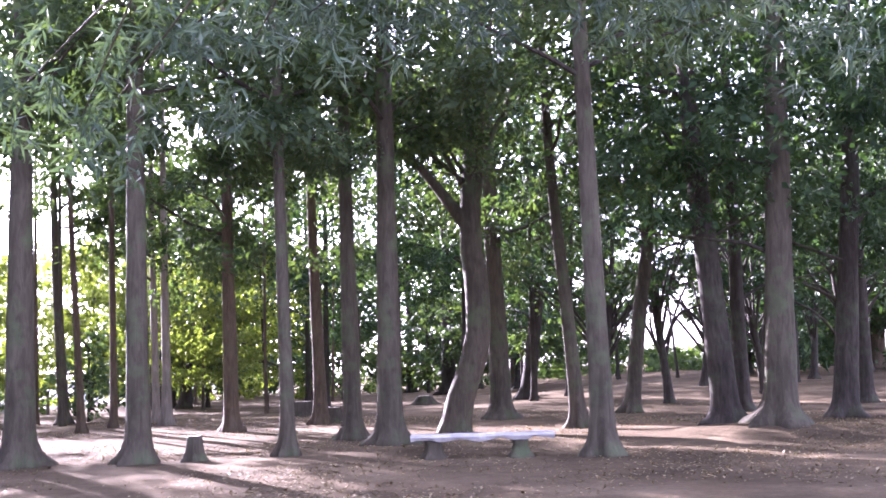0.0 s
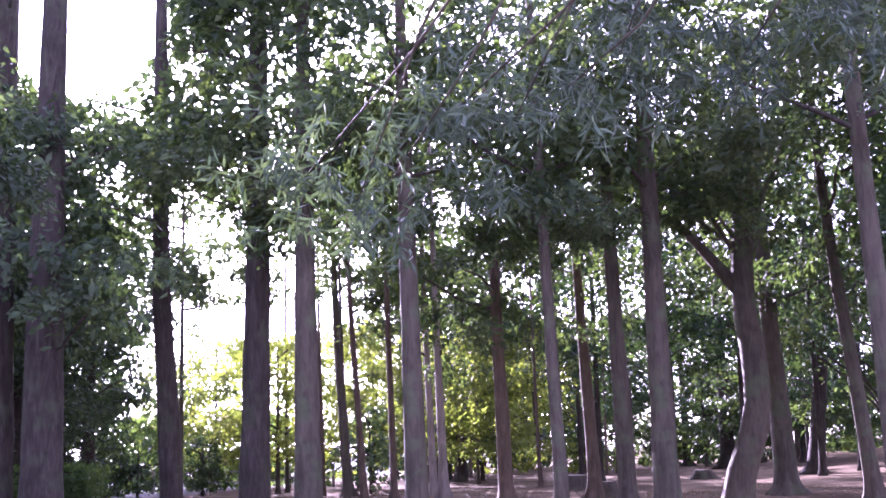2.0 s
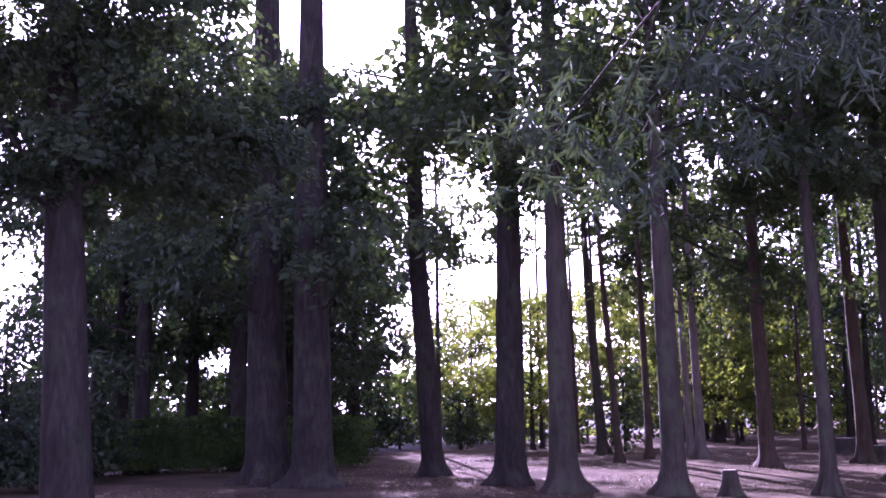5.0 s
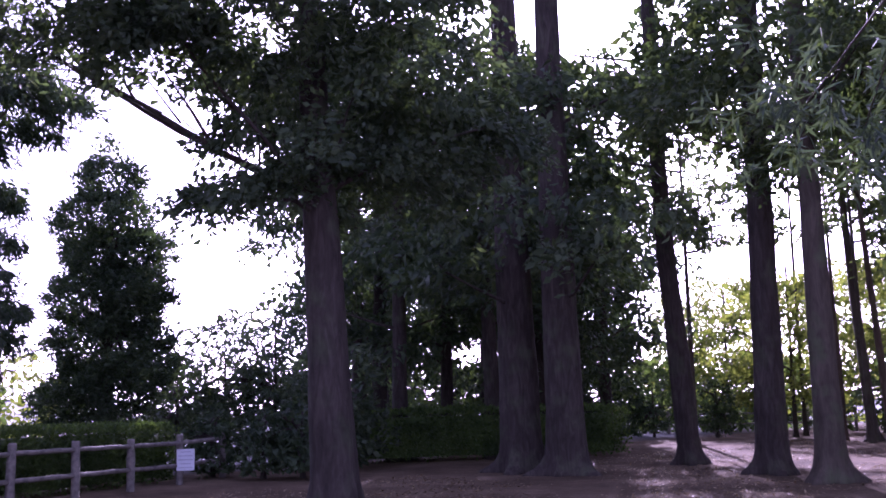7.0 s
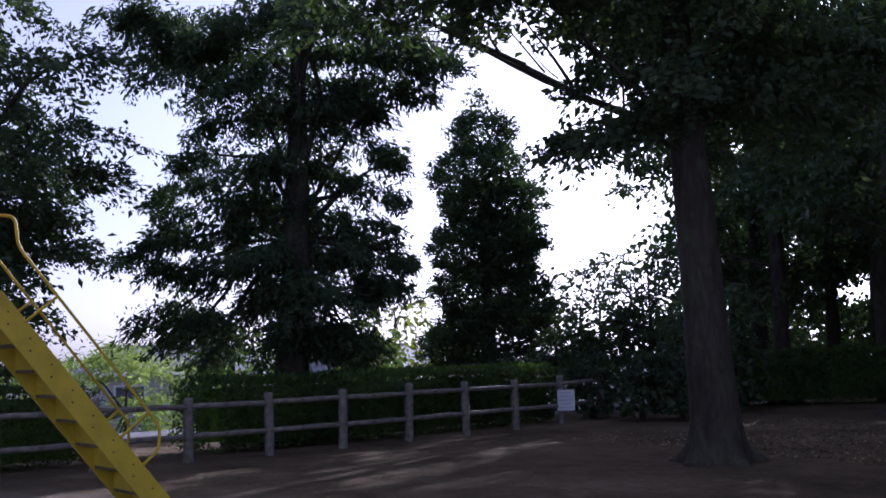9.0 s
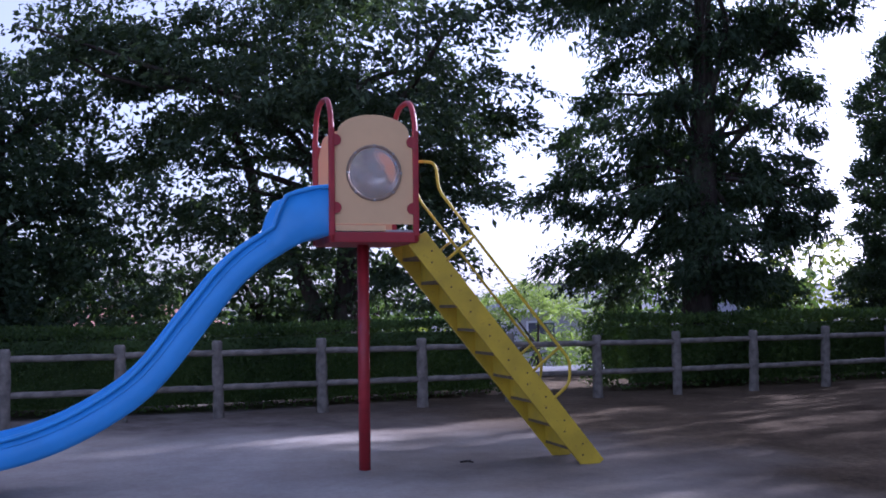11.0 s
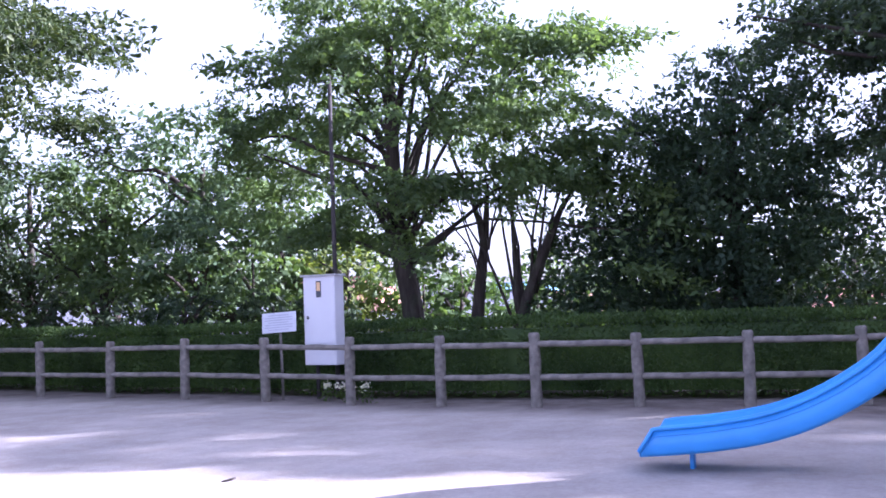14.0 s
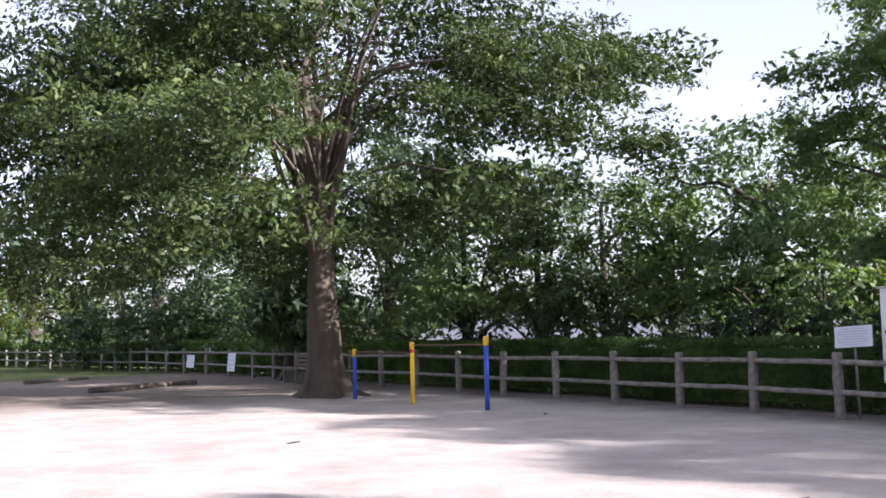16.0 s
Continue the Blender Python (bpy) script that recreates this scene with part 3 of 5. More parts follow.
# ---- slide ----
def chute_profile():
    """Distance along the slide, height of the chute's underside, height of its walls."""
    low = [(0.33, 2.05), (0.51, 2.02), (0.73, 1.91), (1.06, 1.67), (1.44, 1.2), (1.67, 0.9), (1.92, 0.66), (2.31, 0.42), (2.71, 0.26), (3.13, 0.17), (3.57, 0.12), (3.85, 0.10)]
    pts = smooth_path([(u, 0, z) for u, z in low], 44)
    out = []
    for p in pts:
        w = 0.42 - 0.19 * smooth01((p.x - 0.62) / 0.12)
        w *= 1 - 0.8 * smooth01((p.x - 3.7) / 0.16)
        out.append((p.x, p.z, w))
    return out


def bent(pts, r=0.07, n=5):
    """A line through the points with its corners rounded."""
    p = [Vector(q) for q in pts]
    out = [p[0]]
    for a, c, e in zip(p, p[1:], p[2:]):
        u, v = (a - c), (e - c)
        ru, rv = min(r, u.length * 0.45), min(r, v.length * 0.45)
        s, t = c + u.normalized() * ru, c + v.normalized() * rv
        for k in range(n + 1):
            q = k / n
            out.append(s * (1 - q) ** 2 + c * (2 * q * (1 - q)) + t * q * q)
    return out + [p[-1]]


def build_slide():
    s = thing("slide", "blue playground slide with cream cabin, red post and yellow stair", "slide", pose(-9.53, 0.55, ground_z(-9.53, 0.55), 0, 0, -80.5))
    tube("support_post", [(0, 0, -0.1), (0, 0, 1.99)], 0.052, M_RED, s, 16, "red steel post")
    part("platform", rounded_box((0.765, 0.8, 0.09), 0.012, (-0.015, 0, 2.03)), M_RED, s, "red steel platform frame")
    part("floor_plate", rounded_box((0.72, 0.74, 0.02), 0.004, (-0.015, 0, 2.087)), M_STEEL, s)
    # chute: one U-shaped skin, with rolled rims
    prof = chute_profile()
    verts, faces = [], []
    sec = 10
    nrms = []
    for k in range(len(prof)):
        a, c = prof[max(0, k - 1)], prof[min(len(prof) - 1, k + 1)]
        t_ = Vector((c[0] - a[0], 0, c[1] - a[1])).normalized()
        nrms.append(Vector((-t_.z, 0, t_.x)) if k > 9 else Vector((0, 0, 1)).lerp(Vector((-t_.z, 0, t_.x)), k / 10).normalized())

    def on(k, v, h):
        return Vector((prof[k][0], v, prof[k][1])) + nrms[k] * h
    for k, (u, b, w) in enumerate(prof):
        verts += [on(k, 0.31, 0), on(k, 0.332, 0.03), on(k, 0.345, w), on(k, 0.322, w), on(k, 0.25, 0.035), on(k, -0.25, 0.035),
                  on(k, -0.322, w), on(k, -0.345, w), on(k, -0.332, 0.03), on(k, -0.31, 0)]
    for k in range(len(prof) - 1):
        for j in range(sec):
            j2 = (j + 1) % sec
            faces.append((k * sec + j, (k + 1) * sec + j, (k + 1) * sec + j2, k * sec + j2))
    faces += [tuple(range(sec)), tuple((len(prof) - 1) * sec + j for j in range(sec))[::-1]]
    chute = link_mesh("chute", verts, faces, M_BLUE, s, "blue moulded plastic chute", True)
    for sg in (1, -1):
        tube("rim", [on(k, sg * 0.345, p[2]) for k, p in enumerate(prof)], 0.02, M_BLUE, chute, 8, "rolled blue rim")
        tube("rib", [on(k, sg * 0.341, 0.74 * p[2]) for k, p in enumerate(prof) if k > 8], 0.006, M_BLUE, chute, 6)
    part("foot_bracket", rounded_box((0.04, 0.1, 0.17), 0.008, (3.46, 0, 0.05)), M_BLUE, s, "short blue foot")
    # cabin walls with rounded tops, notched at the bolts
    # the far wall takes the orange copy, so its sunlit look is painted
    for sg, mat_ in ((1, M_CREAM), (-1, M_CREAM_SUNLIT)):
        outline = []
        hw, ha, z0, z1 = 0.345, 0.312, 2.145, 2.935
        cx = -0.015
        outline += [(cx - hw + 2 * hw * q, z0) for q in (0, 0.25, 0.5, 0.75)]
        outline += [(cx + hw, z0 + (z1 - z0) * q) for q in (0, 0.2, 0.4, 0.6, 0.8)]
        outline += [(cx + ha * math.cos(a), z1 + 0.155 * math.sin(a)) for a in np.linspace(0.0, math.pi, 15)]
        outline += [(cx - hw, z1 - (z1 - z0) * q) for q in (0.2, 0.4, 0.6, 0.8)]
        # outer outline to window ring: bridge with the same number of points
        n = len(outline)
        ring = []
        wc = Vector((cx, 2.585))
        for p in outline:
            a = math.atan2(p[1] - wc.y, p[0] - wc.x)
            ring.append((wc.x + 0.225 * math.cos(a), wc.y + 0.225 * math.sin(a)))
        v, f = [], []
        for yy in (sg * 0.385, sg * 0.36):
            v += [(p[0], yy, p[1]) for p in outline] + [(p[0], yy, p[1]) for p in ring]
        for i in range(n):
            j = (i + 1) % n
            f += [(i, j, n + j, n + i), (2 * n + j, 2 * n + i, 3 * n + i, 3 * n + j), (i, 2 * n + i, 2 * n + j, j), (n + i, n + j, 3 * n + j, 3 * n + i)]
        wall = link_mesh("side_panel", v, f, mat_, s, "cream cabin panel with a round window" if sg > 0 else "far cabin panel coloured orange for the sun on it")
        tube("window_ring", [(wc.x + 0.232 * math.cos(a), sg * 0.39, wc.y + 0.232 * math.sin(a)) for a in np.linspace(0, 2 * math.pi, 25)], 0.014, M_RING, wall, 6)
        for a in np.linspace(0, 2 * math.pi, 9)[:-1]:
            part("bolt", rounded_box((0.02, 0.012, 0.02), 0.003, (wc.x + 0.235 * math.cos(a), sg * 0.402, wc.y + 0.235 * math.sin(a))), M_STEEL, wall)
        bm = bmesh.new()
        bmesh.ops.create_uvsphere(bm, u_segments=24, v_segments=10, radius=0.228, matrix=Matrix.Translation((wc.x, sg * 0.37, wc.y)) @ Matrix.Diagonal((1, 0.45, 1, 1)))
        bmesh.ops.delete(bm, geom=[q for q in bm.verts if (q.co.y - sg * 0.37) * sg < -0.001], context="VERTS")
        part("window_dome", bm, M_DOME, wall, "clear bubble window", True)
        part("lower_trim", rounded_box((0.44 if sg > 0 else 0.68, 0.03, 0.05), 0.006, (cx + (0.12 if sg > 0 else 0), sg * 0.372, 2.108)), M_CREAM, wall)
    for ux in (-0.385, 0.355):
        hoop = [(ux, 0.385, 2.0), (ux, 0.385, 2.6), (ux, 0.385, 2.92), (ux, 0.33, 3.12), (ux, 0.17, 3.245), (ux, -0.17, 3.245), (ux, -0.33, 3.12), (ux, -0.385, 2.92), (ux, -0.385, 2.6), (ux, -0.385, 2.0)]
        tube("hoop", hoop, 0.024, M_RED, s, 10, "red tubular corner hoop", 40)
        for sg in (1, -1):
            part("corner_plate", rounded_box((0.05, 0.05, 0.92), 0.012, (ux, sg * 0.385, 2.5)), M_RED, s)
            for zc in (2.28, 2.86):
                bm = bmesh.new()
                bmesh.ops.create_cone(bm, cap_ends=True, segments=14, radius1=0.05, radius2=0.05, depth=0.03,
                                      matrix=Matrix.Translation((ux + (0.03 if ux < 0 else -0.03), sg * 0.392, zc)) @ pose(0, 0, 0, 90))
                part("clamp", bm, M_RED, s)
    # stair
    a, b = Vector((-0.405, 0, 2.03)), Vector((-2.07, 0, -0.04))
    d = b - a
    ang = math.degrees(math.atan2(d.z, d.x))
    for sg in (1, -1):
        bm = rounded_box((d.length, 0.03, 0.2), 0.006)
        bmesh.ops.transform(bm, matrix=Matrix.Translation((a + b) / 2 + Vector((0, sg * 0.33, 0))) @ pose(0, 0, 0, 0, -ang, 0), verts=bm.verts[:])
        st = part("stringer", bm, M_YELLOW, s, "yellow stair side")
        for k in range(9):
            for q in (-0.05, 0.05):
                p = a.lerp(b, (k + 0.75) / 9.5)
                part("bolt", rounded_box((0.014, 0.01, 0.014), 0.003, (p.x, sg * 0.347, p.z + q)), M_DARK, st)
    for k in range(9):
        p = a.lerp(b, (k + 0.75) / 9.5)
        t_ = part("tread", rounded_box((0.18, 0.63, 0.03), 0.005, (p.x, 0, p.z)), M_TREAD, s, "brown stair tread")
        part("riser", rounded_box((0.012, 0.63, 0.19), 0.003, (p.x + 0.086, 0, p.z + 0.108)), M_YELLOW, t_)
    nrm = Vector((-d.z, 0, d.x)).normalized()
    nrm = nrm if nrm.z > 0 else -nrm
    for sg in (1, -1):
        o = Vector((0, sg * 0.34, 0))
        r0, r1 = a + nrm * 0.42, a.lerp(b, 0.63) + nrm * 0.42
        pts = bent([Vector((-0.37, 0, 2.7)), Vector((-0.58, 0, 2.7)), Vector((-0.61, 0, 2.452)), a.lerp(b, 0.66) + nrm * 0.42, a.lerp(b, 0.72) + nrm * 0.28, a.lerp(b, 0.72) + nrm * 0.08])
        rail = tube("handrail", [p + o for p in pts], 0.014, M_YELLOW, s, 8, "thin yellow handrail")
        for q in (0.12, 0.6):
            f0 = a.lerp(b, q) + o
            tube("strut", [f0 + nrm * 0.08, f0 + nrm * 0.43 + d * 0.0], 0.013, M_YELLOW, rail, 6)
    return s


build_slide()


# ---- horizontal bars ----
def build_bars():
    s = thing("horizontal_bar", "three-post exercise bars in blue and yellow with steel rods", "exercise bars")
    posts = [(-10.48, -16.68, 1.36, M_BAR_BLUE, "blue post with a yellow top"), (-10.40, -19.40, 1.27, M_BAR_YELLOW, "yellow post with a red band"),
             (-10.30, -21.95, 1.12, M_BAR_BLUE, "blue post")]
    for x, y, h, m, lab in posts:
        p = tube("post", [(x, y, -0.1), (x, y, h - 0.18)], 0.045, m, s, 12, lab)
        tube("cap", [(x, y, h - 0.18), (x, y, h - 0.02), (x, y, h)], [0.05, 0.05, 0.033], M_BAR_YELLOW, p, 12, "yellow sleeve")
        if m is M_BAR_YELLOW:
            tube("band", [(x, y, h - 0.22), (x, y, h - 0.16)], 0.052, M_RED, p, 12)
    for (x0, y0, h0, *_), (x1, y1, h1, *_), hh in ((posts[0], posts[1], 1.2), (posts[1], posts[2], 1.05)):
        tube("bar", [(x0, y0, hh), (x1, y1, hh)], 0.014, M_RUST, s, 8, "thin rusty bar")


build_bars()


# ---- electricity cabinet, notices ----
def build_cabinet():
    s = thing("utility_cabinet", "white metal meter cabinet fixed to a dark pole", "cabinet", pose(-13.75, -10.3, ground_z(-13.75, -10.3)))
    part("body", rounded_box((0.24, 0.62, 1.4), 0.012, (0, 0, 1.25)), M_WHITE, s, "white enamelled box")
    part("roof", rounded_box((0.3, 0.68, 0.035), 0.008, (0.01, 0, 1.965)), M_STEEL, s)
    door = part("door", rounded_box((0.012, 0.59, 1.02), 0.004, (0.124, 0, 1.4)), M_WHITE, s)
    part("meter_window", rounded_box((0.012, 0.1, 0.26), 0.004, (0.131, 0.0, 1.75)), M_GLASS_DARK, door, "dark glazed meter window")
    part("meter", rounded_box((0.008, 0.07, 0.14), 0.004, (0.138, 0.0, 1.79)), M_CREAM, door)
    part("latch", rounded_box((0.02, 0.03, 0.05), 0.004, (0.136, -0.22, 1.3)), M_DARK, door)
    part("lower_door", rounded_box((0.012, 0.59, 0.23), 0.004, (0.124, 0, 0.69)), M_WHITE, s)
    tube("pole", [(-0.16, 0.12, -0.2), (-0.16, 0.12, 2.6), (-0.16, 0.12, 5.2)], [0.04, 0.036, 0.03], M_DARK, s, 10, "dark steel pole")
    tube("stand", [(0, -0.15, -0.1), (0, -0.15, 0.62)], 0.03, M_DARK, s, 8)


def notice(x, y, z, w, h, rz, lines, stake, label, tilt=0.0):
    s = thing("notice_board", label, "sign", pose(x, y, 0, 0, 0, rz))
    b = part("board", rounded_box((0.02, w, h), 0.004, (0, 0, z), pose(0, 0, 0, tilt, -6, 0)), M_NOTICE, s, "white notice sheet")
    for k in range(lines):
        bm = rounded_box((0.004, w * (0.82 if k % 3 else 0.6), h * 0.045), 0, (0.013, 0, h * (0.36 - 0.72 * k / max(1, lines - 1))))
        bmesh.ops.transform(bm, matrix=Matrix.Translation((0, 0, z)) @ pose(0, 0, 0, tilt, -6, 0), verts=bm.verts[:])
        part("print_line", bm, M_INK, b)
    if stake:
        tube("stake", [(-0.03, 0.03, -0.15), (-0.03, 0.0, z)], 0.022, M_CONCRETE, s, 8, "grey stake")


build_cabinet()
notice(-13.42, -10.95, 1.24, 0.62, 0.32, 8, 7, True, "white notice on a stake beside the meter cabinet", 3)
notice(-12.6, -42.2, 0.52, 0.8, 0.5, 4, 4, False, "white notice tied to the fence")
notice(-12.9, -38.1, 0.52, 0.7, 0.66, 3, 4, False, "tall white notice tied to the fence")
notice(-12.98, -40.9, 0.95, 0.16, 0.16, 0, 0, False, "small white plate on top of the fence")
notice(-18.75, 13.35, 0.5, 0.36, 0.44, -38, 5, False, "pale notice hanging at the end of the fence")


def flowers(x, y, seed):
    rng = np.random.default_rng(seed)
    s = thing("flower_clump", "small white flowers on the soil under the meter cabinet", "flowers", pose(x, y, ground_z(x, y)), "white flowers by the fence")
    p = rng.normal(size=(24, 3)) * np.array((0.04, 0.05, 0.03)) + np.array((0, 0, 0.24))
    shared("petals", leaf_data("petals", p, 0.06, 0.045, rng, M_PETAL, -0.3, 0.4), s)["kind"] = "stuff"
    p = rng.normal(size=(50, 3)) * np.array((0.05, 0.06, 0.06)) + np.array((0, 0, 0.12))
    shared("foliage", leaf_data("foliage", p, 0.08, 0.03, rng, M_LEAF_HEDGE, -0.4, 0.2), s)["kind"] = "stuff"


for k, (x, y) in enumerate(((-13.4, -9.58), (-13.42, -9.76), (-13.4, -9.3), (-13.45, -10.05))):
    flowers(x, y, 60 + k)

# ---- bench, stumps, logs, kerb ----
def build_log_bench():
    s = thing("log_bench", "bleached plank bench on two root-shaped legs", "bench", pose(0.55, 17.75, ground_z(0.55, 17.75), 0, 0, -1.7))
    rng = random.Random(8)
    verts, faces = [], []
    n = 22
    for k in range(n):
        x = -1.17 + 2.34 * k / (n - 1)
        dz = 0.014 * math.sin(k * 1.1) + rng.uniform(-0.008, 0.008)
        e = rng.uniform(-0.02, 0.02)
        for yy, zz in ((-0.2 + e, 0.40), (-0.21 + e, 0.36), (-0.16, 0.305 + dz * 1.6), (0.16, 0.305 + dz), (0.21 - e, 0.36), (0.2 - e, 0.40)):
            verts.append((x, yy, zz + dz * 0.4))
    for k in range(n - 1):
        for j in range(6):
            j2 = (j + 1) % 6
            faces.append((k * 6 + j, k * 6 + j2, (k + 1) * 6 + j2, (k + 1) * 6 + j))
    faces += [tuple(range(6))[::-1], tuple((n - 1) * 6 + j for j in range(6))]
    link_mesh("seat", verts, faces, M_BENCH, s, "bleached half-log seat")
    for k, x in enumerate((-0.8, 0.62)):
        v, f = tube_geo([Vector((x, 0, z)) for z in (-0.06, 0.02, 0.1, 0.2, 0.31)], [0.28, 0.22, 0.16, 0.13, 0.15], 12, lambda i, th: 1 + 0.3 * math.cos(4 * th + 1 + k) * (1 - i / 5), 0.1, k)
        link_mesh("leg", v, f, M_BARK, s, "stump leg with spread roots", True)


def stump(x, y, r, h, seed):
    s = thing("tree_stump", "short cut tree stump on the woodland floor", "tree stump", pose(x, y, ground_z(x, y), 0, 0, seed * 50), "stumps in the wood")
    zs = (-0.08, 0.0, 0.07, 0.18, h)
    v, f = tube_geo([Vector((0, 0, z)) for z in zs], [r, r, r * 0.95, r * 0.92, r * 0.9], 12, trunk_flare(seed, 0.8, zs), 0.08, seed)
    body = link_mesh("body", v, f, M_BARK, s, "", True)
    bm = bmesh.new()
    bmesh.ops.create_cone(bm, cap_ends=True, segments=14, radius1=r * 0.84, radius2=r * 0.8, depth=0.014, matrix=Matrix.Translation((0, 0, h + 0.006)))
    part("cut_face", bm, M_CUT, body, "pale sawn top")


build_log_bench()
for k, (x, y, r, h) in enumerate(((-4.37, 18.62, 0.13, 0.42), (-4.9, 36.7, 0.36, 0.5), (-3.4, 32.0, 0.24, 0.42), (-1.0, 45.0, 0.3, 0.35))):
    stump(x, y, r, h, k + 1)
for x0, y0, x1, y1 in ((-5.9, -39.0, -8.25, -40.4), (-6.35, -30.7, -10.1, -33.4)):
    s = thing("edging_log", "dark weathered timber lying on the ground", "log", None, "logs on the ground")
    tube("timber", [(x0, y0, 0.035), ((x0 + x1) / 2, (y0 + y1) / 2, 0.05), (x1, y1, 0.04)], [0.1, 0.105, 0.095], M_WOOD, s, 10)
    tube("end_face", [(x1, y1, 0.04), (x1 + (x1 - x0) * 0.004, y1 + (y1 - y0) * 0.004, 0.04)], 0.085, M_WOOD, s, 10)


for k, (x, y, n, rz) in enumerate(((-5.46, -13.6, 0.28, 30), (-9.8, 1.5, 0.12, 80), (-7.0, -6.3, 0.2, 10), (-10.7, -15.2, 0.35, 60))):
    s = thing("fallen_twig", "short dark twig lying on the sand", "twig", pose(x, y, ground_z(x, y), 0, 0, rz), "twigs on the sand")
    tube("stem", [(-n / 2, 0, 0.01), (0, 0.02, 0.014), (n / 2, -0.01, 0.01)], [0.008, 0.01, 0.006], M_BARK_DARK, s, 6)
    tube("side_shoot", [(0.02, 0.02, 0.014), (n * 0.3, 0.07, 0.02)], [0.006, 0.003], M_BARK_DARK, s, 5)


def build_park_bench():
    s = thing("park_bench", "brown wooden bench with a slatted back beside the fence", "bench", pose(-12.35, -30.6, 0, 0, 0, -95))
    for k in range(3):
        part("seat_slat", rounded_box((1.5, 0.1, 0.04), 0.008, (0, -0.12 + 0.12 * k, 0.42)), M_WOOD, s)
        part("back_slat", rounded_box((1.5, 0.03, 0.1), 0.008, (0, -0.24 - 0.015 * k, 0.56 + 0.13 * k)), M_WOOD, s)
    for x in (-0.6, 0.6):
        part("leg", rounded_box((0.08, 0.36, 0.42), 0.01, (x, 0, 0.19)), M_CONCRETE, s)
        part("back_support", rounded_box((0.06, 0.04, 0.55), 0.008, (x, -0.285, 0.62), pose(0, 0, 0, 7)), M_WOOD, s)


build_park_bench()
kerb = thing("kerb", "pale stone kerb at the end of the path", "kerb", kind="structure")
for k in range(4):
    part("kerb_stone", rounded_box((0.58, 0.14, 0.16), 0.015, (-21.6 + 0.6 * k, 17.2 + 0.22 * k, ground_z(-21, 17.5) + 0.05), pose(0, 0, 0, 0, 0, 20)), M_STONE, kerb)


# ---- trees of the wood ----
def forest_variant(seed, low, high, rad, clumps, per, leaf, material, size, limbs=9, fill=0.3, core=450):
    """Limb and crown meshes for a tall woodland tree, round an upright axis."""
    rng = np.random.default_rng(seed)
    n = clumps
    z = low + (high - low) * rng.uniform(0, 1, n) ** 0.9
    t = (z - low) / (high - low)
    rr = rad * (0.55 + 0.75 * np.sin(np.pi * np.clip(t * 0.8 + 0.15, 0, 1))) * rng.uniform(0.15, 1.0, n) ** 0.6
    th = rng.uniform(0, 2 * np.pi, n)
    c = np.stack([rr * np.cos(th), rr * np.sin(th), z - 0.22 * rr], 1)
    c = (c[::5, None, :] + rng.normal(size=(len(c[::5]), 5, 3)) * np.array((0.5, 0.5, 0.14)) * size / 0.62).reshape(-1, 3)[:n]
    n = len(c)
    pts, out, big, up = spray_leaves(c, size, per, rng, 0.45, fill)
    th, z = rng.uniform(0, 2 * np.pi, core), low + 0.6 + (high - low - 0.6) * rng.uniform(0, 1, core)
    rr = 0.8 * rad * np.sqrt(rng.uniform(0, 1, core))
    pts, out, big, up = with_core(pts, out, big, up, np.stack([rr * np.cos(th), rr * np.sin(th), z], 1), 0.26 / leaf[0], rng)
    crown = leaf_data("crown", pts, leaf[0], leaf[1], rng, material, 0.35, 0.4, out, big, up)
    lm = []
    for e in c[rng.choice(n, limbs, replace=False)]:
        v, f = limb_geo((0, 0, max(2.0, e[2] - 0.35 * np.hypot(e[0], e[1]))), e, 0.05, rng, 0.02, 5)
        me = bpy.data.meshes.new("limb")
        me.from_pydata([tuple(q) for q in v], [], f)
        me.materials.append(M_BARK_DARK)
        lm.append(me)
    return crown, lm


V_FRONT = [forest_variant(11 + k, 6.4 - 0.5 * k, 13.0, 2.3, 145, 62, (0.126, 0.066), M_LEAF_FOREST, 0.56, core=1300) for k in range(3)]
V_MID = [forest_variant(31 + k, 4.6 - 0.6 * k, 12.5, 2.5, 130, 46, (0.156, 0.081), M_LEAF_FOREST, 0.62, 7) for k in range(3)]
V_BACK = [forest_variant(51 + k, 2.6 - 0.5 * k, 12.0, 3.0, 95, 44, (0.24, 0.135), M_LEAF_FOREST, 0.85, 5) for k in range(3)]
V_HIGH = [forest_variant(41 + k, 7.6 - 0.9 * k, 13.0, 2.2, 100, 50, (0.182, 0.091), M_LEAF_FOREST, 0.65, 6) for k in range(2)]
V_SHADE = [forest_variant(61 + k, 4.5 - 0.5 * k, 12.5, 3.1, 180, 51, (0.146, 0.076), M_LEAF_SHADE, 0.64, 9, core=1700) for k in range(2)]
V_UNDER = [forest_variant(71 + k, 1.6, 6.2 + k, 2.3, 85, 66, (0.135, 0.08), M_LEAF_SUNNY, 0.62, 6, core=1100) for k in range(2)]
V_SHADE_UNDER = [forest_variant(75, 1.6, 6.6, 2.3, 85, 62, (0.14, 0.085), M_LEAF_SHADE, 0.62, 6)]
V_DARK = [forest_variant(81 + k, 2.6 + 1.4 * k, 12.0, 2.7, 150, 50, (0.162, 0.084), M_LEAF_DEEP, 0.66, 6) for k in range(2)]


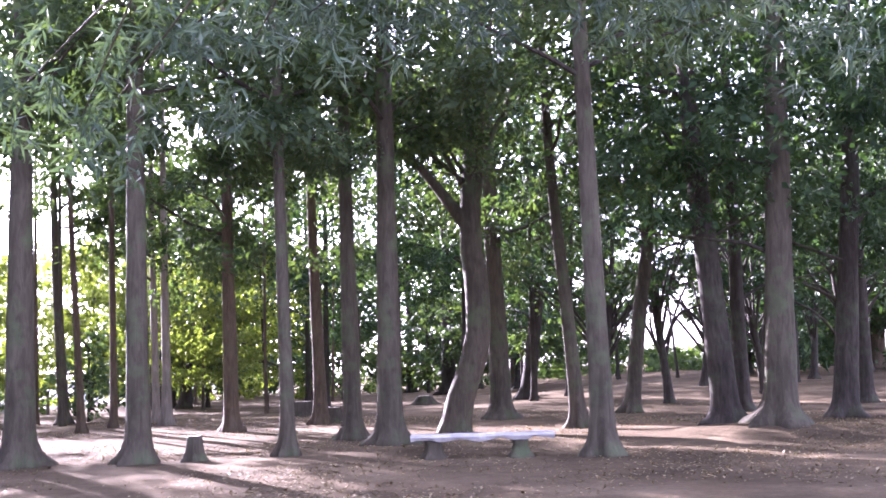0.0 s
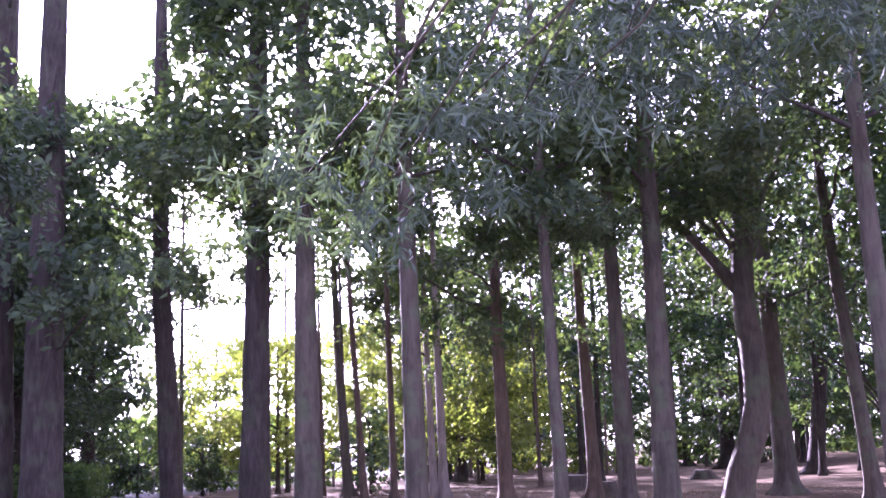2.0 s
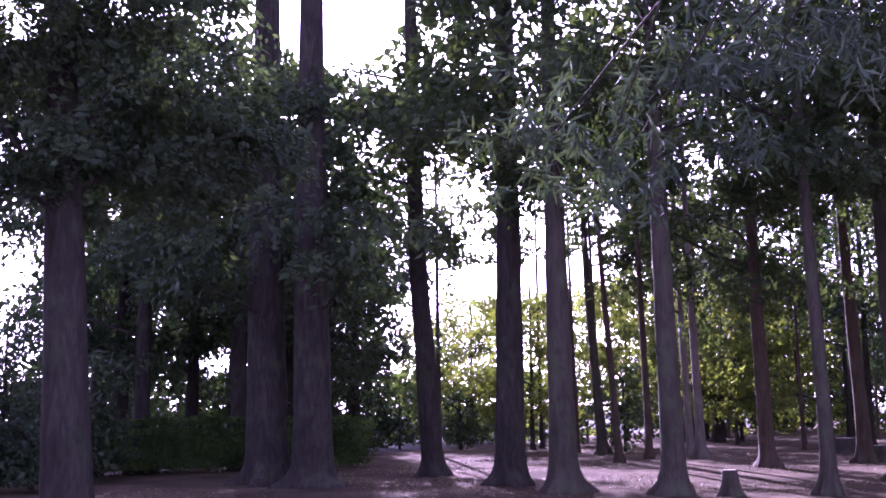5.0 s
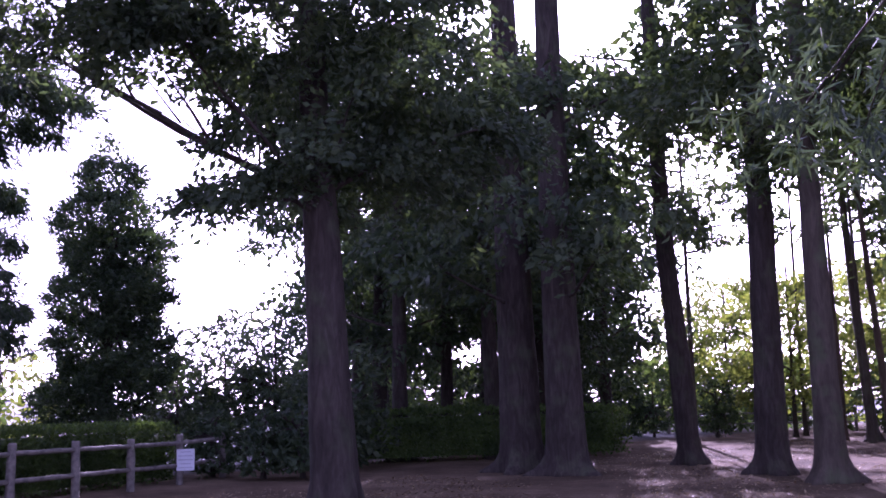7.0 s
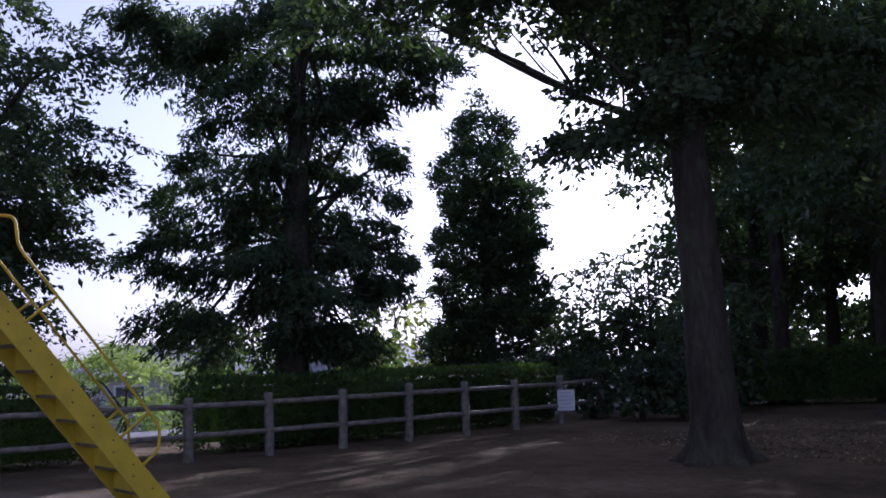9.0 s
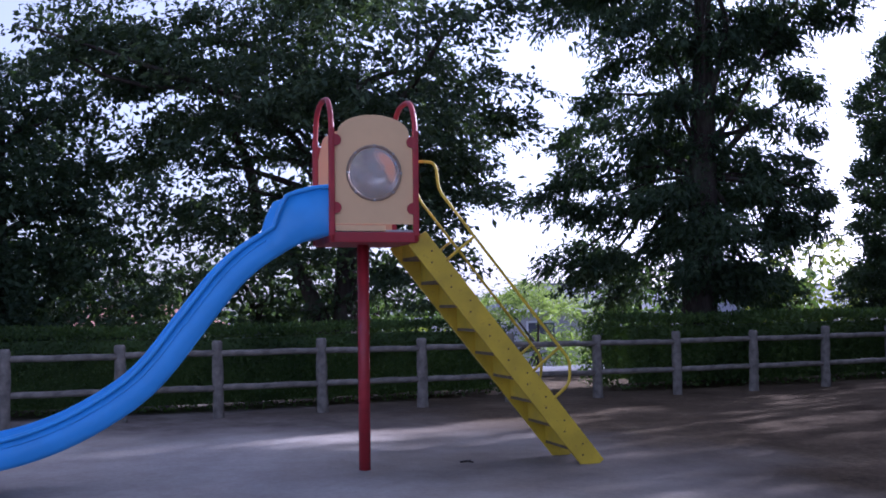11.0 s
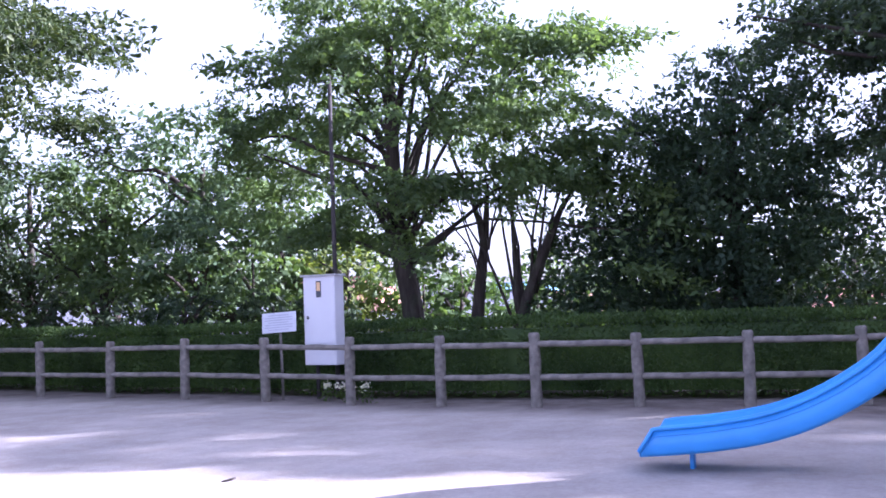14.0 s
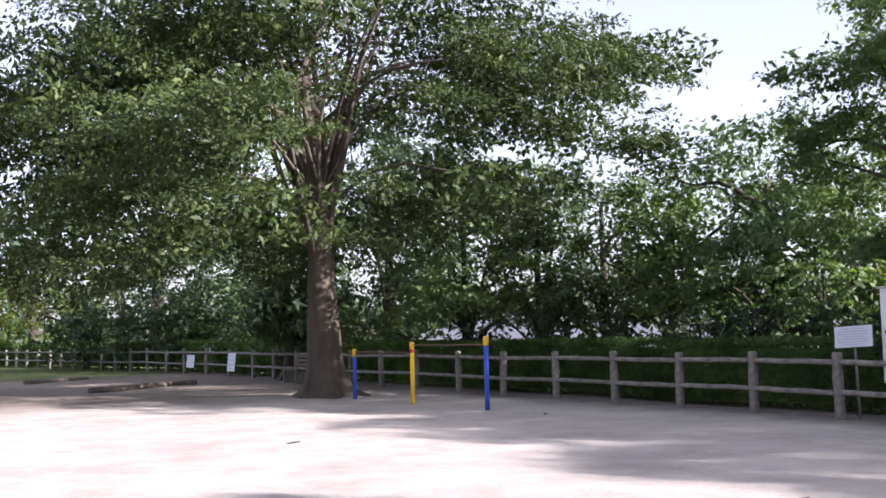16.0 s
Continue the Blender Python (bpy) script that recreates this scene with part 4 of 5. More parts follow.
def woodland_tree(x, y, lx, ly, r, variants, k, bark, label, group="trees of the wood", top=12.0, amount=0.75, path=None, crown=True):
    t = thing("woodland_tree", label, "tree", Matrix.Translation((x, y, ground_z(x, y))), group)
    path = path or [(0, 0, 0), (lx * 3, ly * 3, 3.0), (lx * 6.5, ly * 6.5, 6.5), (lx * 8.5, ly * 8.5, top)]
    make_trunk(path, r * 1.08, r * 0.4, k + 3, bark, t, 20 if math.hypot(x, y) < 34 else 9, amount, 14 if math.hypot(x, y) < 34 else 8)
    if crown:
        cm, limbs = variants[k % len(variants)]
        m = pose(lx * 7, ly * 7, 0, 0, 0, 67 * k)
        shared("crown", cm, t, m)
        for me in limbs:
            shared("limb", me, t, m)
    return t


TALL = "tall straight woodland tree with grey-brown bark and spreading roots"
SLIM = "slim woodland tree with a bare brown trunk"
FARW = "distant woodland tree in dappled shade"
FRONT_ROW = [  # x, y, lean, lean, radius
    (-7.4, 18.65, -0.004, -0.002, 0.24), (-5.3, 18.5, -0.010, -0.002, 0.2), (-2.83, 19.1, -0.018, -0.003, 0.12), (-2.05, 23.2, -0.010, 0, 0.19),
    (-1.14, 21.2, 0.006, 0, 0.23), (3.05, 25.2, -0.067, 0.008, 0.16), (2.47, 17.3, -0.012, 0, 0.18),
    (5.72, 22.2, -0.06, 0.016, 0.27), (6.42, 20.9, 0.045, -0.012, 0.3), (9.6, 26.2, 0.08, -0.03, 0.28)]
for k, (x, y, lx, ly, r) in enumerate(FRONT_ROW):
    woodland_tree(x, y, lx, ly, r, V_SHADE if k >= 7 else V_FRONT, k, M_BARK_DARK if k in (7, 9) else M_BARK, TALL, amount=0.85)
# first two: added mostly out of view to shade the wood's right side
for k, (x, y) in enumerate(((10.8, 19.5), (13.5, 25.5), (8.3, 30.5), (13.0, 33.5), (17.5, 36.0))):
    woodland_tree(x, y, 0.01, 0, 0.22, V_SHADE, k + 4, M_BARK_DARK, TALL)
MID_ROW = [(1.5, 30.4, -0.016, 0, 0.29), (5.4, 31.7, 0.12, -0.02, 0.21), (-3.65, 31.1, -0.028, 0, 0.18), (-5.65, 28.2, -0.014, 0, 0.19), (-9.5, 35.2, -0.022, 0, 0.13),
           (-8.6, 33.1, -0.016, 0, 0.14), (-10.2, 30.1, -0.05, -0.02, 0.1), (-12.8, 36.0, -0.05, -0.02, 0.17), (-10.1, 32.7, -0.016, 0, 0.11),
           (-9.2, 20.3, 0.01, 0.005, 0.29), (-12.3, 22.7, -0.049, -0.027, 0.25), (-14.5, 19.2, -0.011, -0.009, 0.44), (-13.1, 18.9, -0.008, -0.005, 0.39), (-17.9, 33.5, 0, 0, 0.09)]
for k, (x, y, lx, ly, r) in enumerate(MID_ROW):
    woodland_tree(x, y, lx, ly, r, V_DARK[1:] if k in (11, 12) else V_HIGH if k in (6, 7, 8, 9, 10, 13) else V_MID, k, M_BARK_RED if k in (2, 3, 6, 8) else M_BARK_PALE if k in (4, 5) else M_BARK_DARK if k in (9, 10, 11, 12) else M_BARK, TALL if r > 0.2 else SLIM, crown=(k != 5), amount=0.7, top=17.0 if k in (1, 9, 10, 11, 12) else 12.0)
BACK_ROW = [(-14, 58, -0.03, 0.26), (-18.1, 78.7, -0.01, 0.2), (-17.7, 84, 0.02, 0.19), (-13.7, 75, -0.03, 0.25), (-7.5, 59.8, 0, 0.15), (0.1, 60, 0, 0.38), (3.35, 45, 0.13, 0.32),
            (3.9, 61.4, 0, 0.29), (14.8, 53.4, 0.04, 0.3), (22.5, 64.0, -0.045, 0.3), (22.0, 55.0, 0.06, 0.38), (-2.4, 70.6, 0, 0.27)]
for k, (x, y, lx, r) in enumerate(BACK_ROW):
    woodland_tree(x, y, lx, 0, r, V_BACK, k, M_BARK_RED if k % 3 == 1 else M_BARK_DARK, FARW, "far trees of the wood")
for k, (az, d) in enumerate(((-1.0, 38.0), (-4.6, 43.0), (2.6, 41.0), (6.4, 44.0))):
    x, y, _ = polar(az, d)
    woodland_tree(x, y, 0.01, 0, 0.13, V_SHADE, k + 1, M_BARK_DARK, FARW, "far trees of the wood", amount=0.4)
rs = random.Random(33)
for k in range(16):
    az, d = 4.0 + 20.5 * (k + rs.uniform(0.1, 0.9)) / 16, rs.uniform(33, 58)
    x, y, _ = polar(az, d)
    woodland_tree(x, y, rs.uniform(-0.03, 0.03), 0, rs.uniform(0.06, 0.12), V_BACK, k, (M_BARK, M_BARK_RED, M_BARK_DARK)[k % 3], SLIM, "slim trunks of the wood", amount=0.4, crown=False)
for k in range(6):
    az, d = -22.0 + 17.0 * (k + rs.uniform(0.1, 0.9)) / 6, rs.uniform(40, 62)
    x, y, _ = polar(az, d)
    woodland_tree(x, y, rs.uniform(-0.08, 0.08), 0, rs.uniform(0.06, 0.12), V_BACK, k, M_BARK_DARK, SLIM, "slim trunks of the wood", amount=0.4, crown=False)
rs = random.Random(21)
made = 0
while made < 11:
    az, d = rs.uniform(-23, 24), rs.uniform(42, 88)
    if -15.2 < az < -9.8 or az > 16.5:
        continue
    x, y, _ = polar(az, d)
    made += 1
    woodland_tree(x, y, rs.uniform(-0.04, 0.04), 0, rs.uniform(0.12, 0.26), V_BACK, made, M_BARK_DARK, FARW, "far trees of the wood")
# bright leaf copy past bearing 9, dark copy elsewhere: lit and shaded by colour
for k, (az, d) in enumerate(((15, 44), (19, 47), (12.5, 52), (9.5, 46), (5.5, 58), (21.5, 52), (1, 66), (-4, 52), (-9.0, 62), (-18, 48), (-21, 62), (-16.2, 75), (23.2, 43), (26.4, 52), (28.4, 56), (17, 62))):
    x, y, _ = polar(az, d)
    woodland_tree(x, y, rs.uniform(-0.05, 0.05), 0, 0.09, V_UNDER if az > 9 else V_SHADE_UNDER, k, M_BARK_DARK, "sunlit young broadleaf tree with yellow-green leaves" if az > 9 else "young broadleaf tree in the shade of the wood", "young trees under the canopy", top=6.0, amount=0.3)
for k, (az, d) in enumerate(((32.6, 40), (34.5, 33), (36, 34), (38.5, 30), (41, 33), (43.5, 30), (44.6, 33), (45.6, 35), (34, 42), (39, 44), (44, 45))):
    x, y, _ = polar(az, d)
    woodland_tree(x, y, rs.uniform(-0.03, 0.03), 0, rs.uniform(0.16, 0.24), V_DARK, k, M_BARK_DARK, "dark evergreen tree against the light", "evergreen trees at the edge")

# forked trees with open branching, between the tall trunks
for k, (az, d, h, lean) in enumerate(((-8.2, 41, 9.5, 0.8), (-11.6, 38, 9.0, -0.7), (-13.4, 47, 10.0, 1.0), (-16.4, 42, 9.5, -0.9), (-18.8, 50, 10.5, 0.6), (-20.6, 40, 9.0, -0.6))):
    x, y, _ = polar(az, d)
    leafy_tree("forked_tree", "open forked tree with many thin bare branches", (x, y), [(0, 0, 0), (lean * 0.2, 0, 1.6), (lean * 0.6, 0.1, 4.2), (lean, 0.2, h * 0.8)], 0.17,
               [(0, 0, h * 0.78, 3.0, 2.6, h * 0.2), (1.8, 0.3, h * 0.55, 1.6, 1.4, h * 0.1), (-1.8, -0.3, h * 0.5, 1.6, 1.4, h * 0.1)], 70, 0.55, 46, (0.17, 0.09), M_LEAF_SHADE, M_BARK_DARK, 300 + k, 26, 0.05,
               shell=0.6, fork=0.16, limb_r=0.055, sag=0.1, amount=0.5, group="forked trees of the wood")

# the crooked tree behind the bench
leafy_tree("crooked_tree", "crooked forked tree leaning behind the bench", (0.15, 25.0),
           [(0, 0, 0), (0.15, 0, 0.8), (0.55, 0, 1.9), (0.62, 0, 3.2), (0.5, 0, 4.6), (0.62, 0.2, 6.4), (0.9, 0.3, 9.0), (0.9, 0.3, 11.5)], 0.33,
           [(0.6, 0, 10, 2.6, 2.6, 2.6), (-2.2, 0.3, 8.2, 1.4, 1.4, 1.0)], 90, 0.65, 60, (0.18, 0.08), M_LEAF_FOREST, M_BARK, 91, 8, 0.14, amount=0.35,
           extra=(((0.5, 0, 4.7), (-1.4, 0.3, 7.3), 0.17), ((0.55, 0, 5.0), (1.8, -0.4, 8.5), 0.11)), sag=0.05)

# the leaning tree at the wood's edge whose bough reaches over the path
LEAN_AT = polar(46.9, 14.5)


def from_base(base, az, el, d):
    """A point given by its bearing, height angle and distance from the middle of the playground, relative to a tree's base."""
    x, y, z = polar(az, d, 1.45 + d * math.tan(radians(el)))
    return (x - base[0], y - base[1], z - ground_z(base[0], base[1]))


def crown_blobs(base, d, rows):
    """Crown masses from rows of bearing, height angle and half widths across and upright, all in degrees, and a shift in depth."""
    k = radians(1) * d
    return [(*from_base(base, az, el, d + dd), w * k, w * k, h * k) for az, el, w, h, dd in rows]


def from_lean(az, el, d):
    x, y, z = polar(az, d, 1.45 + d * math.tan(radians(el)))
    return (x - LEAN_AT[0], y - LEAN_AT[1], z)


# the highest masses lie out of view, added to cast shade on the sand
LEAN_BLOBS = [(51.6, 11.8, 13.7, 0.7, 0.7, 0.4), (50.4, 13.6, 14.0, 0.8, 0.8, 0.5), (55, 18.7, 13.6, 1.2, 1.2, 0.4), (60, 19.7, 13.2, 1.2, 1.2, 0.35), (50.5, 17.0, 14.0, 1.3, 1.3, 0.8),
              (65, 22.0, 13.0, 1.5, 1.5, 0.5), (46, 16.0, 14.8, 1.7, 1.7, 1.3), (44.3, 11.5, 15.6, 1.3, 1.5, 0.9), (47, 21.0, 14.3, 2.0, 2.0, 1.2), (41, 18.0, 15.2, 1.9, 1.9, 1.4), (53, 22.5, 13.2, 2.0, 2.0, 0.8),
              (42, 13.5, 15.6, 1.3, 1.3, 0.9), (59, 23.0, 12.8, 1.8, 1.8, 0.6), (66, 19.6, 13.4, 1.4, 1.4, 0.45)]
LEAN_TUFTS = [(53.2, 16.4, 13.6), (54.4, 16.9, 13.7), (56.0, 17.6, 13.5), (57.6, 18.2, 13.4), (59.2, 18.6, 13.3), (61.0, 18.9, 13.3), (62.4, 18.2, 13.2), (63.4, 17.2, 13.2), (52.4, 15.4, 13.8), (58.6, 17.6, 13.3), (61.8, 17.9, 13.4), (64.2, 18.8, 13.1)]
BOUGH_A, BOUGH_B = Vector((-0.12, -0.12, 4.3)), Vector(from_lean(61.6, 18.0, 13.3))
BOUGH_FORKS = [(0.45, 56.6, 18.6, 0.026), (0.62, 62.8, 17.0, 0.022), (0.3, 52.4, 11.6, 0.02), (0.72, 60.4, 20.0, 0.02), (0.36, 54.0, 17.6, 0.024), (0.55, 58.4, 19.0, 0.016),
               (0.8, 63.6, 18.6, 0.014), (0.85, 62.0, 20.2, 0.014), (0.5, 56.0, 16.6, 0.012), (0.67, 60.6, 16.6, 0.012), (0.9, 63.4, 17.4, 0.012), (0.25, 51.0, 15.6, 0.02)]


def on_bough(f):
    return BOUGH_A.lerp(BOUGH_B, f) + Vector((0, 0, 0.05 * f * (1 - f)))


leafy_tree("leaning_tree", "leaning broadleaf tree with a long bough over the path", LEAN_AT[:2],
           [(0, 0, 0), (-0.03, -0.03, 1.2), (-0.13, -0.13, 4.2), (-0.2, -0.2, 6.5), (-0.22, -0.22, 9.0)], 0.33,
           [(*from_lean(*q[:3]), *q[3:]) for q in LEAN_BLOBS], 620, 0.4, 70, (0.11, 0.058), M_LEAF_DEEP, M_BARK_DARK, 92, 9, 0.12, fill=0.12,
           amount=0.6, limb_r=0.045, core=3000, core_leaf=0.13, hang=0.4, tufts=[from_lean(*q) for q in LEAN_TUFTS],
           extra=((BOUGH_A, BOUGH_B, 0.06), *((on_bough(f), from_lean(az, el, 13.4), r) for f, az, el, r in BOUGH_FORKS)), sag=0.012)

# evergreen oak beside the path whose low leafy boughs hang over it
OAK_AT = (5.2, -2.4)
oak_ends = [polar(az, d, 1.45 + d * math.tan(radians(el))) for az, el, d in (
    (19, 13.0, 5.6), (17, 14.5, 5.7), (21.5, 15, 5.8), (13.5, 18, 5.7), (10, 17.5, 5.7), (7, 19, 5.9), (4, 20.5, 6.0), (-1.8, 18.8, 6.2), (-6, 22, 6.2), (-11, 19, 6.6), (-14.5, 18.2, 6.6),
    (-18, 18.0, 6.6), (-21.5, 16.5, 6.8), (11, 22, 6), (3, 22, 6), (-9, 23, 6.4))]


def build_oak():
    rng = np.random.default_rng(17)
    t = thing("evergreen_oak", "evergreen oak with low hanging narrow-leaved boughs", "tree", Matrix.Translation((*OAK_AT, ground_z(*OAK_AT))))
    make_trunk([(0, 0, 0), (-0.1, 0.1, 2), (-0.3, 0.4, 4.2), (-0.4, 0.8, 7)], 0.24, 0.1, 7, M_BARK, t, 20, 0.5)
    off = np.array((*OAK_AT, 0))
    ends = np.array(oak_ends) - off
    hub = Vector((-3.6, 5.0, 5.4))
    v, f = limb_geo((-0.25, 0.3, 3.8), hub, 0.11, rng, 0.06, 8)
    link_mesh("limb", v, f, M_BARK, t, "", True)
    for e in ends:
        v, f = limb_geo(hub, e, 0.022, rng, 0.03, 6)
        link_mesh("limb", v, f, M_BARK, t, "", True)
    # whorls of leaves at twig ends
    tw = (ends[:, None, :] + rng.normal(size=(len(ends), 16, 3)) * np.array((0.25, 0.25, 0.17))).reshape(-1, 3)
    pts = (tw[:, None, :] + rng.normal(size=(len(tw), 18, 3)) * 0.03).reshape(-1, 3)
    shared("crown", leaf_data("crown", pts, 0.125, 0.021, rng, M_LEAF_OAK, 0.45, 0.6), t)
    # upper crown out of view, added to cut sky light and shade the near ground
    high = np.array([(-0.5, 0.5, 8.0)]) + rng.normal(size=(150, 3)) * np.array((3.0, 2.6, 1.3))
    pts, out, big = spread_leaves(high, 0.7, 46, rng)
    shared("upper_crown", leaf_data("upper_crown", pts, 0.16, 0.05, rng, M_LEAF_OAK, 0.3, 0.5, out, big), t)


build_oak()

# ---- trees round the playground ----
EVERGREEN_AT, BROADLEAF_AT = polar(58.5, 26), polar(69, 21)
leafy_tree("conical_evergreen", "dense dark conical evergreen behind the hedge", EVERGREEN_AT[:2], [(0, 0, 0), (0, 0, 3), (0, 0, 6.6)], 0.2,
           crown_blobs(EVERGREEN_AT, 26, [(58.6, 13.4, 0.6, 0.9, 0), (58.5, 11.8, 1.7, 1.3, 0), (58.8, 9.8, 2.6, 1.6, 0), (58.0, 8.2, 2.9, 1.4, 0.2), (58.6, 5.8, 2.9, 1.9, 0), (58.9, 3.4, 2.6, 1.9, 0), (58.8, 1.2, 2.9, 1.7, 0), (57.4, 6.4, 2.2, 1.5, -0.3), (60.2, 0.6, 2.0, 1.3, 0), (56.6, 2.2, 1.8, 1.3, -0.4), (56.2, 4.0, 1.0, 0.8, -0.4)]),
           760, 0.28, 74, (0.08, 0.046), M_LEAF_DEEP, M_BARK_DARK, 101, 8, fill=0.2, shell=0.8, droop=-0.2, hang=-0.15, thick=0.25, tier=1, core=9000, core_leaf=0.13, core_r=0.95)
leafy_tree("broadleaf_tree", "broad tree with dark trunk and loose hanging leaves", BROADLEAF_AT[:2], [(0, 0, 0), (0, 0.02, 2.2), (0.1, 0.1, 3.8), (0.1, 0.2, 8.0)], 0.38,
           crown_blobs(BROADLEAF_AT, 21, [(69, 17.2, 4.8, 2.0, 0), (74, 17.2, 2.8, 1.5, 0.3), (77.4, 18.0, 1.2, 0.6, 0), (63.8, 16.8, 2.8, 1.4, -0.3), (61.0, 16.6, 1.3, 0.9, 0), (70.4, 14.2, 3.6, 1.5, 0), (65.4, 14.3, 2.4, 0.9, 0.3), (62.2, 14.7, 1.2, 0.6, 0), (60.9, 15.6, 1.0, 0.9, 0), (64.6, 13.4, 1.5, 0.5, 0), (61.6, 13.6, 0.8, 0.5, 0.4),
                                          (70.2, 11.0, 2.6, 2.0, 0), (72.8, 12.2, 1.3, 0.8, 0.3), (67.2, 12.0, 1.2, 0.7, 0), (73.2, 9.2, 1.0, 0.7, -0.3), (70.4, 7.8, 3.0, 1.7, 0), (67.2, 8.2, 1.5, 1.1, 0.3), (75.6, 8.2, 0.9, 0.4, 0), (65.8, 6.4, 1.1, 0.9, 0),
                                          (72.2, 5.6, 2.3, 1.2, -0.4), (75.0, 4.4, 1.2, 0.5, 0), (68.0, 3.6, 2.4, 1.4, -0.5), (65.0, 4.2, 0.8, 0.5, 0), (71.8, 1.6, 2.6, 1.3, -0.4), (67.0, 1.6, 1.8, 1.3, 0), (70.0, 4.6, 2.8, 1.6, 0.4),
                                          (65.4, 7.8, 1.3, 1.0, 1.2), (64.8, 5.8, 1.4, 1.1, 1.4), (65.2, 3.4, 1.7, 1.2, 0.9), (66.0, 1.2, 1.8, 1.1, 0.6), (63.4, 3.8, 1.0, 0.5, 0.4), (62.2, 3.2, 0.8, 0.4, 0.2), (66.8, 10.4, 1.4, 0.8, 0.6), (63.8, 11.0, 0.9, 0.6, 0.5), (63.8, 9.2, 0.8, 0.7, 0.8), (63.6, 6.8, 0.9, 0.7, 0.8), (63.2, 5.0, 1.0, 0.6, 0.8), (65.6, 9.4, 1.3, 0.8, 0.8), (75.8, 14.6, 1.3, 0.6, 0), (75.0, 10.6, 1.2, 0.6, 0.2), (77.0, 6.0, 1.0, 0.4, 0.2), (75.2, 9.0, 1.3, 0.5, 0), (74.8, 6.6, 1.5, 0.7, 0.3),
                                          (76.0, 5.2, 1.2, 0.4, 0), (74.4, 2.6, 1.9, 1.2, 0.2), (74.8, 0.9, 1.8, 1.0, 0), (73.2, 10.9, 1.4, 0.9, 0), (74.4, 13.6, 1.3, 0.7, 0), (68.2, 6.2, 1.8, 1.4, 0.8)]),
           1500, 0.36, 60, (0.115, 0.04), M_LEAF_DEEP, M_BARK_DARK, 102, 26, shell=0.4, droop=0.7, hang=0.6, core=7200, core_leaf=0.15, core_r=0.9)
# added tree, hidden behind the leaning one; its crown keeps sun off the sand
SHADE_TREE_AT = polar(46.8, 33)
leafy_tree("broadleaf_tree", "tall tree added behind the leaning tree to shade the sand", SHADE_TREE_AT[:2], [(0, 0, 0), (0, 0, 3), (-0.2, 0.1, 6), (-0.6, 0.0, 11)], 0.22,
           crown_blobs(SHADE_TREE_AT, 33, [(48.0, 17.4, 2.4, 1.2, 0), (50.8, 17.2, 1.8, 0.8, -0.5), (52.6, 17.2, 0.8, 0.6, -1.0), (46.6, 16.4, 2.0, 1.2, 0), (49.0, 16.4, 2.0, 0.8, 0), (45.2, 17.8, 2.4, 1.4, 0.5)]),
           330, 0.6, 50, (0.17, 0.09), M_LEAF_DEEP, M_BARK_DARK, 106, 14, shell=0.3, core=1600, core_leaf=0.3, group="trees of the wood")
leafy_tree("spreading_tree", "wide dark spreading tree behind the slide", (-19.0, 0.75), [(0, 0, 0), (0, 0.05, 1.8), (0.1, 0.2, 3.6), (0.2, 0.2, 5.6)], 0.27,
           [(0, 0.2, 5.8, 2.8, 2.8, 1.5), (0.4, -1.8, 5.6, 2.4, 2.6, 1.3), (0.5, 2.0, 4.6, 1.6, 1.3, 1.0), (0.6, -0.6, 3.6, 2.2, 3.0, 1.0), (0.3, -3.2, 4.6, 1.6, 1.5, 1.4), (0.3, -0.3, 4.8, 2.6, 3.4, 1.6), (0.4, 0.2, 2.6, 1.6, 2.0, 0.8), (0.2, -3.0, 3.2, 1.3, 1.3, 1.2), (0.3, -4.0, 6.0, 2.0, 1.8, 0.7), (0.5, 1.4, 3.2, 1.3, 1.2, 0.7), (0.6, 0.2, 1.9, 1.0, 1.4, 0.8), (0.3, 2.0, 6.2, 1.5, 1.5, 0.9), (0.4, 2.8, 4.9, 1.0, 0.9, 0.5), (0, 0.2, 7.3, 2.4, 2.4, 0.9), (0.4, -2.2, 2.4, 1.4, 1.6, 1.0), (0.4, 1.3, 3.7, 1.4, 1.4, 0.8)], 1020, 0.4, 78, (0.095, 0.046), M_LEAF_DEEP, M_BARK_DARK, 103, 16, fill=0.2, shell=0.35, amount=0.4, core=5200, core_leaf=0.16, hang=0.3,
           extra=(((0, 0.05, 0.2), (-0.3, -1.5, 3.2), 0.2), ((-0.3, -1.5, 3.0), (0.3, -2.2, 5.2), 0.12)))
leafy_tree("rounded_evergreen", "large rounded dark evergreen standing to the ground", (-18.3, -4.9), [(0, 0, 0), (0, 0, 2.5), (0, 0, 4.8)], 0.2,
           [(0, 0, 2.3, 1.9, 1.9, 2.1), (0, 0.0, 4.3, 1.7, 1.8, 1.4), (0, 0, 2.6, 1.5, 1.5, 2.4), (0.2, -1.2, 1.5, 1.4, 1.4, 1.4), (0.1, 1.3, 1.6, 1.4, 1.4, 1.5), (0, 0.1, 3.4, 1.75, 1.8, 1.9), (0.1, -2.0, 2.1, 1.3, 1.5, 1.9), (0.1, -2.4, 1.5, 1.3, 1.4, 1.5), (0.1, -1.4, 3.4, 1.3, 1.4, 1.4)], 680, 0.27, 84, (0.07, 0.043), M_LEAF_DEEP, M_BARK_DARK, 104, 8, fill=0.2, shell=0.85, droop=-0.1, hang=0.0, thick=0.3, tier=1, core=11500, core_leaf=0.148, core_r=0.95)
